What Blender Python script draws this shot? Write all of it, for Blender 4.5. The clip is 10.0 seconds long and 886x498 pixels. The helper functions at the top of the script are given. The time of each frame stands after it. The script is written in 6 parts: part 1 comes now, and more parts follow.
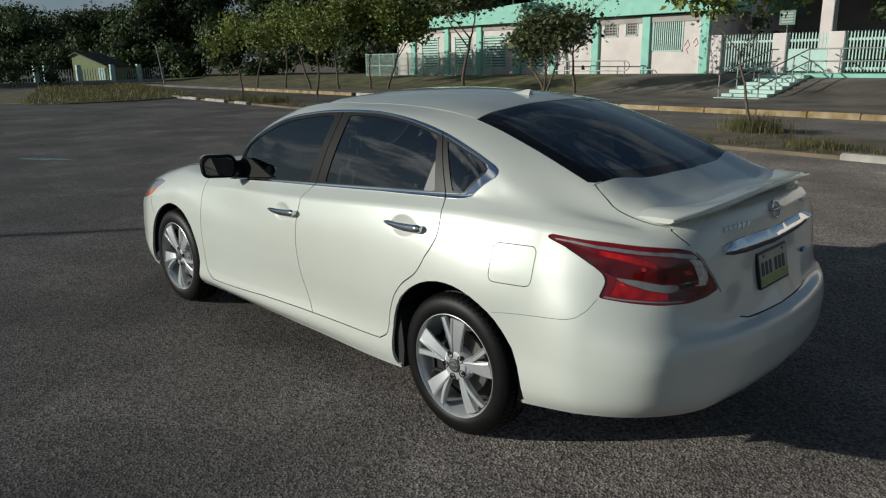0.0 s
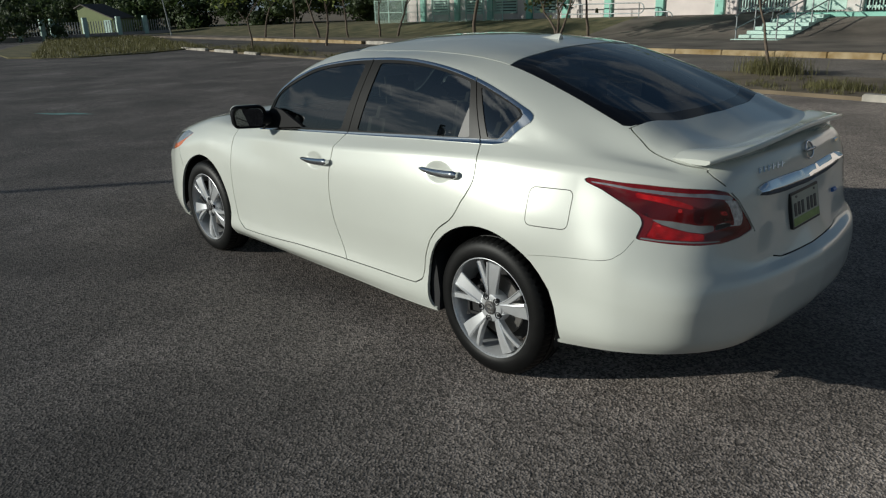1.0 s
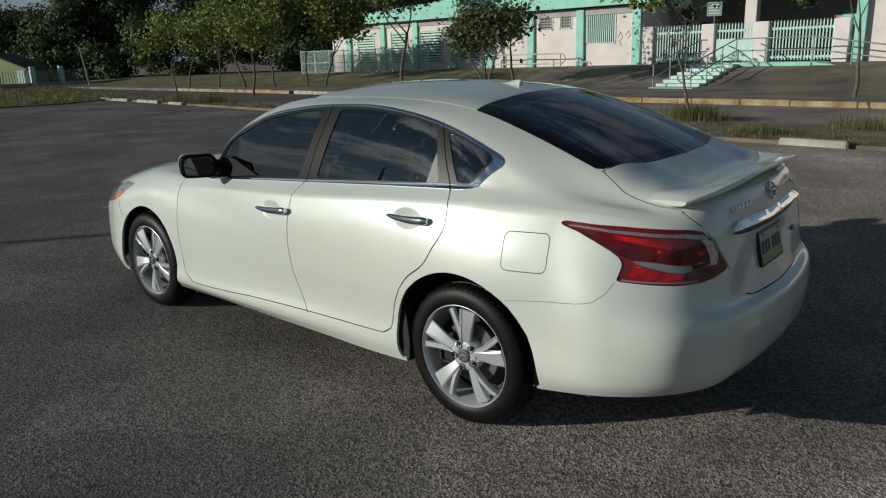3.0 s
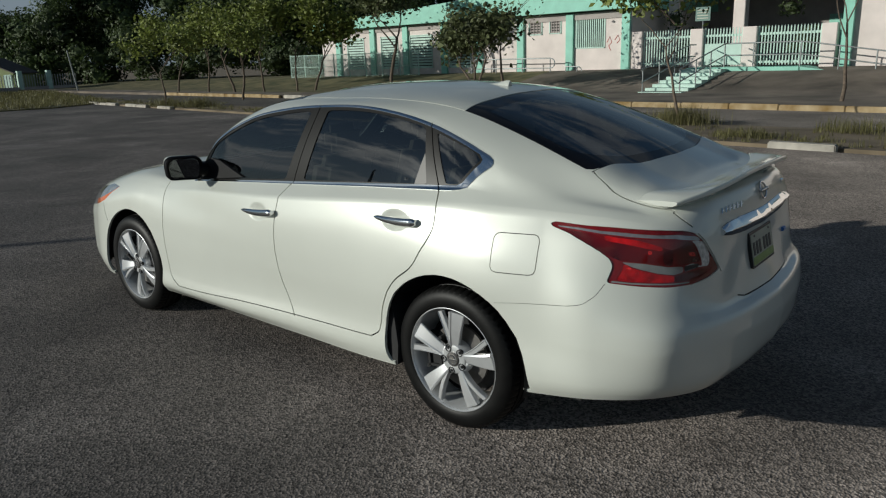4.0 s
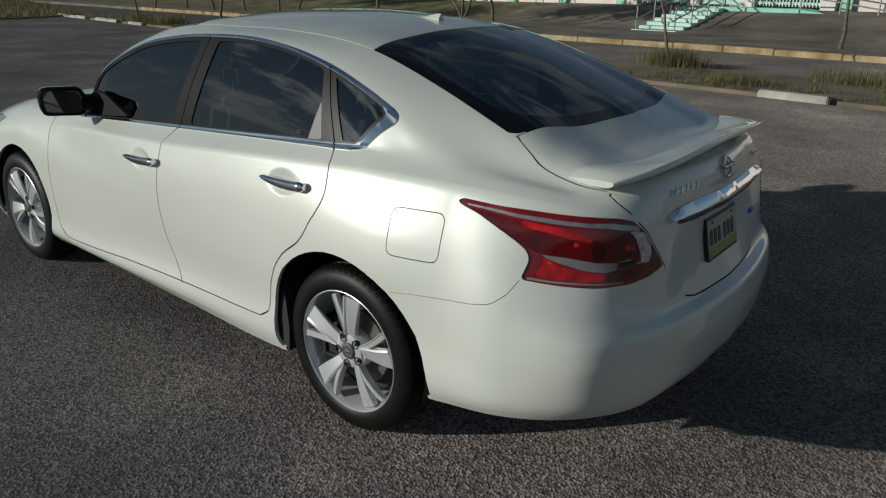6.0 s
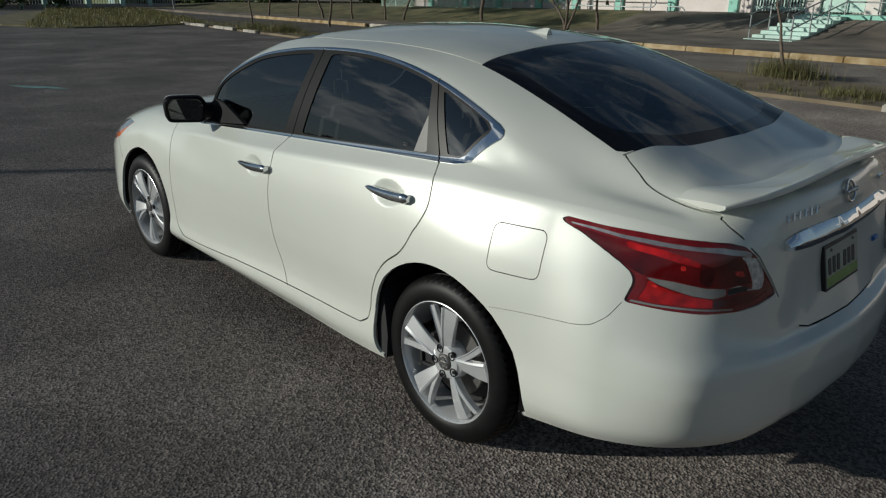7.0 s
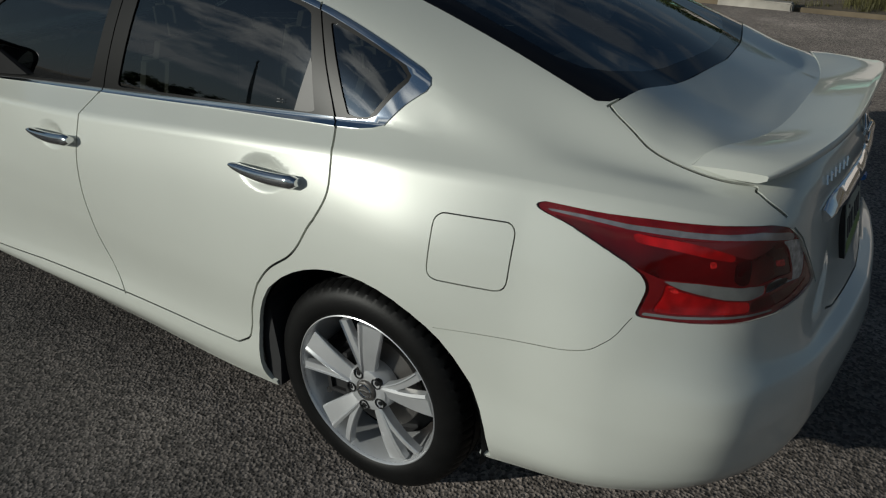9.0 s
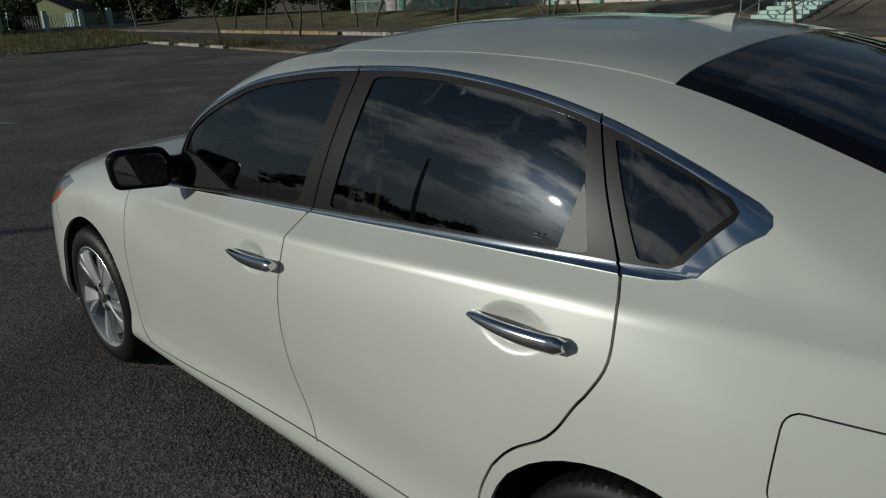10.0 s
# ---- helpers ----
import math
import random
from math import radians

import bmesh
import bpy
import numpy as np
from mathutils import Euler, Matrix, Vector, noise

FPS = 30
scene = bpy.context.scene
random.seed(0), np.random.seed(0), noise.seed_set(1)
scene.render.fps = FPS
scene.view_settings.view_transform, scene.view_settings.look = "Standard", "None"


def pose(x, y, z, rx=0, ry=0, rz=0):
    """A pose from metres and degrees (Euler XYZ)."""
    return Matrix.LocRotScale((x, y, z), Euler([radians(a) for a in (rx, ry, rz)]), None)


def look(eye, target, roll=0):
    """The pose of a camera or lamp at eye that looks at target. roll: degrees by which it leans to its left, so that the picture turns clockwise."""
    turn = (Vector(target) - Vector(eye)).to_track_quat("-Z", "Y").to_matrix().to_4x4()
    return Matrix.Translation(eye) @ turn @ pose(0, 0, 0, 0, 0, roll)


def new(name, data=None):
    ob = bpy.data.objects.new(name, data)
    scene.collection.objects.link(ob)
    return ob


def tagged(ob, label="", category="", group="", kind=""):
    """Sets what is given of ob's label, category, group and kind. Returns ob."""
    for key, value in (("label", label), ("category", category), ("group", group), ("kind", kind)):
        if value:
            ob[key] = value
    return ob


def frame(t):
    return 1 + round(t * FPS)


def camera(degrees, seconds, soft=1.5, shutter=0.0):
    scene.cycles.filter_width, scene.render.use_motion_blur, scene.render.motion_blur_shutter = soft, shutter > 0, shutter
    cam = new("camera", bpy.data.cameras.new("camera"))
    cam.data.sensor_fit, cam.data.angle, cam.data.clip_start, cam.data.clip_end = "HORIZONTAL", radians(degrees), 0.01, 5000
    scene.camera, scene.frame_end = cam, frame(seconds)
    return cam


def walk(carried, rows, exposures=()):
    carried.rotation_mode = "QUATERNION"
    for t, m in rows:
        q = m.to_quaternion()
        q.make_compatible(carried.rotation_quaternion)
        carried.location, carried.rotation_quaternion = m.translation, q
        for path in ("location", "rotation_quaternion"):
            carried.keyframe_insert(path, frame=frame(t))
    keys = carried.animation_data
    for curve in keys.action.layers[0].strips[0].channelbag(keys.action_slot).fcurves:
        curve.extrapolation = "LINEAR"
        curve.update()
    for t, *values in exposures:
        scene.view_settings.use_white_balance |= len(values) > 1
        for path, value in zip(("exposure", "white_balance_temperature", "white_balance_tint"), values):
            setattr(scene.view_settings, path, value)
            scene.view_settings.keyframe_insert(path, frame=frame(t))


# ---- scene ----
cam = camera(62.2, 10.0, soft=1.2)
PATH = [
    (0, (2.234, -2.986, 1.678), (0.821, -1.664, 1.172), -0.9),
    (0.5, (2.215, -2.989, 1.655), (0.838, -1.648, 1.099), -1.4),
    (1, (2.215, -3.121, 1.682), (0.808, -1.850, 1.046), -2.0),
    (1.5, (2.048, -3.224, 1.669), (0.763, -1.802, 1.100), -1.9),
    (2, (2.028, -3.245, 1.680), (0.784, -1.780, 1.129), -2.3),
    (2.5, (2.045, -3.215, 1.666), (0.757, -1.779, 1.138), -1.6),
    (3.8, (1.989, -3.188, 1.668), (0.702, -1.745, 1.156), -2.2),
    (4, (2.008, -3.168, 1.644), (0.733, -1.713, 1.135), -1.8),
    (4.5, (1.947, -3.017, 1.632), (0.729, -1.559, 1.010), -1.7),
    (5, (1.805, -2.734, 1.659), (0.672, -1.226, 0.996), -1.5),
    (5.2, (1.819, -2.651, 1.649), (0.722, -1.111, 0.998), 0.4),
    (6.5, (1.887, -2.500, 1.641), (0.576, -1.162, 0.941), 0.5),
    (7, (1.857, -2.525, 1.668), (0.458, -1.264, 0.998), 0.5),
    (7.5, (1.856, -2.535, 1.645), (0.395, -1.304, 1.055), 1.5),
    (8, (1.730, -2.470, 1.611), (0.408, -1.160, 0.881), 2.5),
    (8.5, (1.380, -2.320, 1.611), (0.305, -0.829, 0.822), -1.0),
    (9, (1.162, -2.130, 1.629), (0.149, -0.656, 0.735), 0.0),
    (9.5, (0.940, -1.993, 1.687), (-0.418, -0.762, 0.887), -1.0),
    (10, (0.627, -1.932, 1.598), (-0.739, -0.631, 0.935), -2.7),
]
EXPOSURES = [(0, .02, 6100, 4), (2.5, -.02, 6100, 4), (4.5, -.08, 6100, 4), (7.5, -.1, 6100, 4), (8.5, -.28, 6100, 4), (9.0, -.42, 6100, 4), (9.5, -.59, 6100, 4), (10.0, -.68, 6100, 4)]
walk(cam, [(t, look(eye, target, roll)) for t, eye, target, roll in PATH], EXPOSURES)

# ---- daylight: a low warm sun behind the camera's left shoulder, a sky with broken cloud ----
SUN = Vector((-.550, -.797, .247)).normalized()
world = bpy.data.worlds.new("sky")
scene.world = world
world.use_nodes = True
wn, wl = world.node_tree.nodes, world.node_tree.links
sky = wn.new("ShaderNodeTexSky")
sky.sky_type, sky.sun_disc = "NISHITA", False
sky.sun_elevation, sky.sun_rotation = math.asin(SUN.z), math.atan2(SUN.x, SUN.y)
sky.air_density, sky.dust_density, sky.ozone_density = 1.0, .1, 2.0
coord = wn.new("ShaderNodeTexCoord")
flat = wn.new("ShaderNodeMapping")
flat.inputs["Scale"].default_value = (1, 1, 2.6)
puff = wn.new("ShaderNodeTexNoise")
puff.inputs["Scale"].default_value, puff.inputs["Detail"].default_value, puff.inputs["Roughness"].default_value = 4.0, 10, .6
ramp = wn.new("ShaderNodeValToRGB")
ramp.color_ramp.elements[0].position, ramp.color_ramp.elements[1].position = .50, .60
cloud = wn.new("ShaderNodeMix")
cloud.data_type = "RGBA"
wl.new(coord.outputs["Generated"], flat.inputs["Vector"])
wl.new(flat.outputs["Vector"], puff.inputs["Vector"])
wl.new(puff.outputs["Fac"], ramp.inputs["Fac"])
# less cloud overhead than low down
up = wn.new("ShaderNodeSeparateXYZ")
thin = wn.new("ShaderNodeMapRange")
thin.inputs["From Min"].default_value, thin.inputs["From Max"].default_value = .40, .80
thin.inputs["To Min"].default_value, thin.inputs["To Max"].default_value = 1, .12
cover = wn.new("ShaderNodeMath")
cover.operation = "MULTIPLY"
wl.new(coord.outputs["Generated"], up.inputs["Vector"])
wl.new(up.outputs["Z"], thin.inputs["Value"])
# and most of it stands on the sun's side
half = wn.new("ShaderNodeMapRange")
half.inputs["From Min"].default_value, half.inputs["From Max"].default_value = -.1, .45
half.inputs["To Min"].default_value, half.inputs["To Max"].default_value = .6, 1
some = wn.new("ShaderNodeMath")
some.operation = "MULTIPLY"
wl.new(ramp.outputs["Color"], some.inputs[0])
wl.new(half.outputs["Result"], some.inputs[1])
wl.new(some.outputs["Value"], cover.inputs[0])
wl.new(thin.outputs["Result"], cover.inputs[1])
wl.new(cover.outputs["Value"], cloud.inputs[0])
wl.new(sky.outputs["Color"], cloud.inputs[6])
back = wn["Background"]
# the air glows towards the sun
aim = wn.new("ShaderNodeVectorMath")
aim.operation = "DOT_PRODUCT"
aim.inputs[1].default_value = SUN
halo = wn.new("ShaderNodeMath")
halo.operation = "POWER"
halo.inputs[1].default_value = 260
gain = wn.new("ShaderNodeMapRange")
gain.inputs["To Min"].default_value, gain.inputs["To Max"].default_value = 1, 7.0
glow = wn.new("ShaderNodeVectorMath")
glow.operation = "SCALE"
clamp = wn.new("ShaderNodeMath")
clamp.operation = "MAXIMUM"
clamp.inputs[1].default_value = 0
wl.new(coord.outputs["Generated"], aim.inputs[0])
wl.new(aim.outputs["Value"], half.inputs["Value"])
wl.new(aim.outputs["Value"], clamp.inputs[0])
wl.new(clamp.outputs["Value"], halo.inputs[0])
wl.new(halo.outputs["Value"], gain.inputs["Value"])
# clouds are brighter on the sun's side
lit = wn.new("ShaderNodeMath")
lit.operation = "POWER"
lit.inputs[1].default_value = 5
shine = wn.new("ShaderNodeMapRange")
shine.inputs["To Min"].default_value, shine.inputs["To Max"].default_value = .8, 3.0
white = wn.new("ShaderNodeVectorMath")
white.operation = "SCALE"
white.inputs[0].default_value = (8.0, 7.8, 7.5)
wl.new(clamp.outputs["Value"], lit.inputs[0])
wl.new(lit.outputs["Value"], shine.inputs["Value"])
wl.new(shine.outputs["Result"], white.inputs["Scale"])
wl.new(white.outputs["Vector"], cloud.inputs[7])
# pale haze low down
low_air = wn.new("ShaderNodeMapRange")
low_air.inputs["From Min"].default_value, low_air.inputs["From Max"].default_value = .02, .48
low_air.inputs["To Min"].default_value, low_air.inputs["To Max"].default_value = .8, 0
haze = wn.new("ShaderNodeMix")
haze.data_type = "RGBA"
haze.inputs[7].default_value = (4.6, 5.7, 6.9, 1)
wl.new(up.outputs["Z"], low_air.inputs["Value"])
wl.new(low_air.outputs["Result"], haze.inputs[0])
wl.new(cloud.outputs[2], haze.inputs[6])
wl.new(haze.outputs[2], glow.inputs[0])
wl.new(gain.outputs["Result"], glow.inputs["Scale"])
wl.new(glow.outputs["Vector"], back.inputs["Color"])
back.inputs["Strength"].default_value = .0395
sun_data = bpy.data.lights.new("sun", "SUN")
sun_data.energy, sun_data.angle, sun_data.color = 3.5, radians(.53), (1.0, .93, .82)
sun = new("sun", sun_data)
sun.matrix_world = look(SUN * 60, (0, 0, 0))

# ---- materials ----


def material(name, color, rough=.5, metal=0.0, spread=.12, scale=8.0, fine=0.0, fine_scale=200.0, coat=0.0, hue=None, per_piece=0.0, sheen=0.0, bump_low=0.0, spec=.5):
    """Principled surface: colour varied by a coarse and a fine noise, with relief."""
    m = bpy.data.materials.new(name)
    m.use_nodes = True
    nd, lk = m.node_tree.nodes, m.node_tree.links
    b = nd["Principled BSDF"]
    b.inputs["Roughness"].default_value, b.inputs["Metallic"].default_value = rough, metal
    b.inputs["Coat Weight"].default_value, b.inputs["Coat Roughness"].default_value = coat, .03
    b.inputs["Specular IOR Level"].default_value = spec
    tc = nd.new("ShaderNodeTexCoord")
    n1 = nd.new("ShaderNodeTexNoise")
    n1.inputs["Scale"].default_value, n1.inputs["Detail"].default_value = scale, 6
    n2 = nd.new("ShaderNodeTexNoise")
    n2.inputs["Scale"].default_value, n2.inputs["Detail"].default_value = fine_scale, 3
    lk.new(tc.outputs["Object"], n1.inputs["Vector"])
    lk.new(tc.outputs["Object"], n2.inputs["Vector"])
    dark = [c * (1 - spread) for c in color[:3]] + [1]
    light = [min(1, c * (1 + spread)) for c in (hue or color)[:3]] + [1]
    r = nd.new("ShaderNodeValToRGB")
    r.color_ramp.elements[0].position, r.color_ramp.elements[1].position = .3, .7
    r.color_ramp.elements[0].color, r.color_ramp.elements[1].color = dark, light
    lk.new(n1.outputs["Fac"], r.inputs["Fac"])
    out = r.outputs["Color"]
    if per_piece:
        geo = nd.new("ShaderNodeNewGeometry")
        hv = nd.new("ShaderNodeHueSaturation")
        mr = nd.new("ShaderNodeMapRange")
        mr.inputs["To Min"].default_value, mr.inputs["To Max"].default_value = 1 - per_piece, 1 + per_piece
        lk.new(geo.outputs["Random Per Island"], mr.inputs["Value"])
        lk.new(mr.outputs["Result"], hv.inputs["Value"])
        lk.new(out, hv.inputs["Color"])
        out = hv.outputs["Color"]
    lk.new(out, b.inputs["Base Color"])
    if fine or bump_low:
        bp = nd.new("ShaderNodeBump")
        bp.inputs["Strength"].default_value, bp.inputs["Distance"].default_value = max(fine, bump_low), .004
        lk.new((n2 if fine else n1).outputs["Fac"], bp.inputs["Height"])
        lk.new(bp.outputs["Normal"], b.inputs["Normal"])
    return m


def thin_glass(name, tint, ior=1.5, rough=0.0):
    """A tinted pane: what passes through is dimmed, and the sky mirrors in it by Fresnel."""
    m = bpy.data.materials.new(name)
    m.use_nodes = True
    nd, lk = m.node_tree.nodes, m.node_tree.links
    nd.remove(nd["Principled BSDF"])
    tr, gl = nd.new("ShaderNodeBsdfTransparent"), nd.new("ShaderNodeBsdfGlossy")
    tr.inputs["Color"].default_value = (*tint, 1)
    gl.inputs["Roughness"].default_value = rough
    lw, mx = nd.new("ShaderNodeLayerWeight"), nd.new("ShaderNodeMixShader")
    lw.inputs["Blend"].default_value = .5
    p5, fr = nd.new("ShaderNodeMath"), nd.new("ShaderNodeMapRange")
    p5.operation = "POWER"
    p5.inputs[1].default_value = 5
    fr.inputs["To Min"].default_value = ((ior - 1) / (ior + 1)) ** 2
    lk.new(lw.outputs["Facing"], p5.inputs[0])
    lk.new(p5.outputs["Value"], fr.inputs["Value"])
    lk.new(fr.outputs["Result"], mx.inputs["Fac"])
    lk.new(tr.outputs["BSDF"], mx.inputs[1])
    lk.new(gl.outputs["BSDF"], mx.inputs[2])
    lk.new(mx.outputs["Shader"], nd["Material Output"].inputs["Surface"])
    return m


def asphalt_material(name, tone, grit=.55, wear=.25):
    """Worn asphalt: pale and dark stones in bitumen, broad bleached and oily patches."""
    m = bpy.data.materials.new(name)
    m.use_nodes = True
    nd, lk = m.node_tree.nodes, m.node_tree.links
    b = nd["Principled BSDF"]
    b.inputs["Roughness"].default_value = .85
    b.inputs["Diffuse Roughness"].default_value = 1.0
    tc = nd.new("ShaderNodeTexCoord")
    stones = nd.new("ShaderNodeTexVoronoi")
    stones.inputs["Scale"].default_value = 95
    pits = nd.new("ShaderNodeTexNoise")
    pits.inputs["Scale"].default_value, pits.inputs["Detail"].default_value = 60, 5
    broad = nd.new("ShaderNodeTexNoise")
    broad.inputs["Scale"].default_value, broad.inputs["Detail"].default_value, broad.inputs["Roughness"].default_value = .45, 7, .6
    for n in (stones, pits, broad):
        lk.new(tc.outputs["Object"], n.inputs["Vector"])
    grey = nd.new("ShaderNodeSeparateColor")
    lk.new(stones.outputs["Color"], grey.inputs["Color"])
    sr = nd.new("ShaderNodeValToRGB")
    e = sr.color_ramp.elements
    e[0].position, e[1].position = .15, .95
    e[0].color = [c * (1 - grit) for c in tone] + [1]
    e[1].color = [c * (1 + 2.2 * grit) for c in tone] + [1]
    lk.new(grey.outputs["Red"], sr.inputs["Fac"])
    br = nd.new("ShaderNodeMapRange")
    br.inputs["From Min"].default_value, br.inputs["From Max"].default_value = .3, .7
    br.inputs["To Min"].default_value, br.inputs["To Max"].default_value = 1 - wear, 1 + wear
    lk.new(broad.outputs["Fac"], br.inputs["Value"])
    # bleached spots
    worn, wr = nd.new("ShaderNodeTexNoise"), nd.new("ShaderNodeMapRange")
    worn.inputs["Scale"].default_value, worn.inputs["Detail"].default_value, worn.inputs["Roughness"].default_value = .8, 8, .65
    wr.inputs["From Min"].default_value, wr.inputs["From Max"].default_value = .52, .68
    wr.inputs["To Min"].default_value, wr.inputs["To Max"].default_value = 1, 1 + 1.1 * wear
    lk.new(tc.outputs["Object"], worn.inputs["Vector"])
    lk.new(worn.outputs["Fac"], wr.inputs["Value"])
    both = nd.new("ShaderNodeMath")
    both.operation = "MULTIPLY"
    lk.new(br.outputs["Result"], both.inputs[0])
    lk.new(wr.outputs["Result"], both.inputs[1])
    hv = nd.new("ShaderNodeHueSaturation")
    lk.new(both.outputs["Value"], hv.inputs["Value"])
    lk.new(sr.outputs["Color"], hv.inputs["Color"])
    lk.new(hv.outputs["Color"], b.inputs["Base Color"])
    add = nd.new("ShaderNodeMath")
    lk.new(stones.outputs["Distance"], add.inputs[0])
    lk.new(pits.outputs["Fac"], add.inputs[1])
    bp = nd.new("ShaderNodeBump")
    bp.inputs["Strength"].default_value, bp.inputs["Distance"].default_value = .55, .008
    lk.new(add.outputs["Value"], bp.inputs["Height"])
    lk.new(bp.outputs["Normal"], b.inputs["Normal"])
    return m


def leaf_material(name, color, scale=1.5, per_piece=.45):
    m = material(name, color, .6, spread=.45, scale=scale, per_piece=per_piece)
    nd, lk = m.node_tree.nodes, m.node_tree.links
    b = nd["Principled BSDF"]
    t, mx = nd.new("ShaderNodeBsdfTranslucent"), nd.new("ShaderNodeMixShader")
    src = b.inputs["Base Color"].links[0].from_socket
    lk.new(src, t.inputs["Color"])
    mx.inputs["Fac"].default_value = .3
    lk.new(b.outputs["BSDF"], mx.inputs[1])
    lk.new(t.outputs["BSDF"], mx.inputs[2])
    lk.new(mx.outputs["Shader"], nd["Material Output"].inputs["Surface"])
    return m


PAINT = material("pearl_white_paint", (.66, .68, .62), .34, metal=.09, spread=.015, scale=3, coat=1.0)
BLACK = material("black_trim", (.012, .012, .013), .35, spread=.2)
SATIN = material("satin_black_film", (.010, .0095, .009), .34, spread=.1, spec=.14)
GLOSS_BLACK = material("gloss_black_border", (.006, .006, .007), .05, spread=.1)
DIVIDER_GREY = material("grey_divider", (.12, .115, .11), .5, spread=.08)
LAMP_GREY = material("smoked_lens", (.30, .31, .30), .22, spread=.15, scale=30, metal=.3, coat=.6)
PLASTIC = material("black_plastic", (.008, .008, .009), .45, spread=.2, fine=.05, spec=.1)
CAVITY = material("dark_inner_metal", (.015, .015, .016), .8, spread=.2)
CHROME = material("chrome", (.78, .79, .80), .06, metal=1.0, spread=.02)
ALLOY = material("silver_alloy", (.66, .67, .68), .30, metal=.50, spread=.06, scale=14, coat=.6)
ALLOY_DARK = material("brake_metal", (.20, .19, .18), .45, metal=.9, spread=.2)
RUBBER = material("tyre_rubber", (.0055, .0055, .0055), .48, spec=.2, spread=.25, scale=20, fine=.08, fine_scale=140)
GLASS = thin_glass("tinted_glass", (.21, .235, .24), 2.25, .012)
REAR_GLASS = thin_glass("tinted_rear_glass", (.22, .25, .28), 2.85)
CLEAR = thin_glass("clear_lens", (.90, .90, .90), 1.22)
RED = material("red_lens", (.105, .002, .003), .10, spread=.55, scale=11, coat=.3)
# bright red also paints the streak; the next three paint glints, sheen and shade
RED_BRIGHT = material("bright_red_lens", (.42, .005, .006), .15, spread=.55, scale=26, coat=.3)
RED_GLOW = material("red_painted_glint", (.85, .02, .02), .15, spread=.8, scale=130, coat=.3)
RED_PALE = material("red_painted_sheen", (.15, .014, .015), .12, spread=.4, scale=14, coat=.5)
RED_DARK = material("red_painted_shade", (.04, .002, .003), .15, spread=.3, scale=20)
RED_DEEP = material("deep_red_lens", (.17, .008, .010), .10, spread=.15, scale=40, coat=.4)
ORANGE = material("amber_lens", (.75, .16, .02), .1, spread=.1, coat=1.0)
SILVER = material("silver_reflector", (.40, .38, .39), .18, metal=.6, spread=.25, scale=40)
REVERSE = material("clear_reversing_lens", (.60, .61, .62), .18, metal=.45, spread=.45, scale=70, fine=.6, fine_scale=110)
BEIGE = material("beige_upholstery", (.42, .36, .28), .8, spread=.12, fine=.2)
GREY_CLOTH = material("grey_lining", (.30, .29, .27), .9, spread=.1)
PLATE = material("plate_white", (.40, .42, .34), .4, spread=.06)
PLATE_GREEN = material("plate_green", (.25, .36, .10), .4, spread=.2, scale=30)
DARK_INK = material("dark_print", (.05, .05, .05), .5, spread=.1)
MIRROR = material("mirror_glass", (.07, .08, .10), .02, metal=1.0, spread=.01)
TURQUOISE = material("worn_turquoise_paint", (.16, .30, .29), .85, spread=.4, scale=6, fine=.4, fine_scale=60)
BLUE = material("blue_badge", (.05, .16, .45), .3, spread=.1)
ASPHALT = asphalt_material("lot_asphalt", (.143, .123, .109), .52, .50)
ROAD = asphalt_material("road_asphalt", (.110, .097, .086), .4, .35)
BANK = material("bank_surface", (.165, .136, .108), .95, spread=.55, scale=.6, fine=.8, fine_scale=30)
CONCRETE = material("kerb_concrete", (.42, .39, .34), .9, spread=.3, scale=3, fine=.4, fine_scale=60)
YELLOW = material("worn_yellow_paint", (.40, .25, .075), .85, spread=.45, scale=2.5, hue=(.33, .26, .16), fine=.3, fine_scale=50)
MINT = material("mint_paint", (.28, .60, .48), .6, spread=.1, scale=2)
MINT_PALE = material("pale_mint_paint", (.50, .67, .59), .6, spread=.1, scale=2)
WALL = material("pinkish_white_wall", (.74, .66, .62), .85, spread=.1, scale=1.2, fine=.2, fine_scale=40)
BEAM = material("grey_beam", (.40, .36, .34), .85, spread=.15, scale=1.5)
DARKROOM = material("dark_interior", (.05, .05, .05), .9, spread=.2)
STEEL = material("grey_steel", (.30, .32, .32), .45, metal=.6, spread=.2)
HEAD_LENS = material("headlamp_lens", (.50, .52, .54), .12, metal=.6, spread=.3, scale=30, coat=1.0)
SCRAWL = material("red_scrawl", (.55, .16, .14), .8, spread=.2)
SIGN = material("sign_green", (.10, .19, .16), .5, spread=.1)
BARK = material("bark", (.13, .10, .075), .95, spread=.35, scale=12, fine=.6, fine_scale=60)
LEAF = leaf_material("leaf", (.190, .225, .050))
LEAF_DARK = leaf_material("dark_leaf", (.120, .140, .058))
LEAF_FOREST = leaf_material("forest_leaf", (.060, .088, .028), .25, .25)
GRASS = leaf_material("grass_blade", (.155, .145, .055))
LAWN = material("lawn", (.105, .120, .042), .95, spread=.45, scale=1.2, fine=.8, fine_scale=40, hue=(.150, .125, .060))
SOIL = material("dry_soil", (.19, .15, .10), .95, spread=.35, scale=1.2, fine=.7, fine_scale=50)
SHED = material("lime_wall", (.27, .31, .15), .85, spread=.08, scale=2)
ROOF_TIN = material("tin_roof", (.09, .075, .065), .7, spread=.2, scale=4)


# ---- helpers for meshes ----


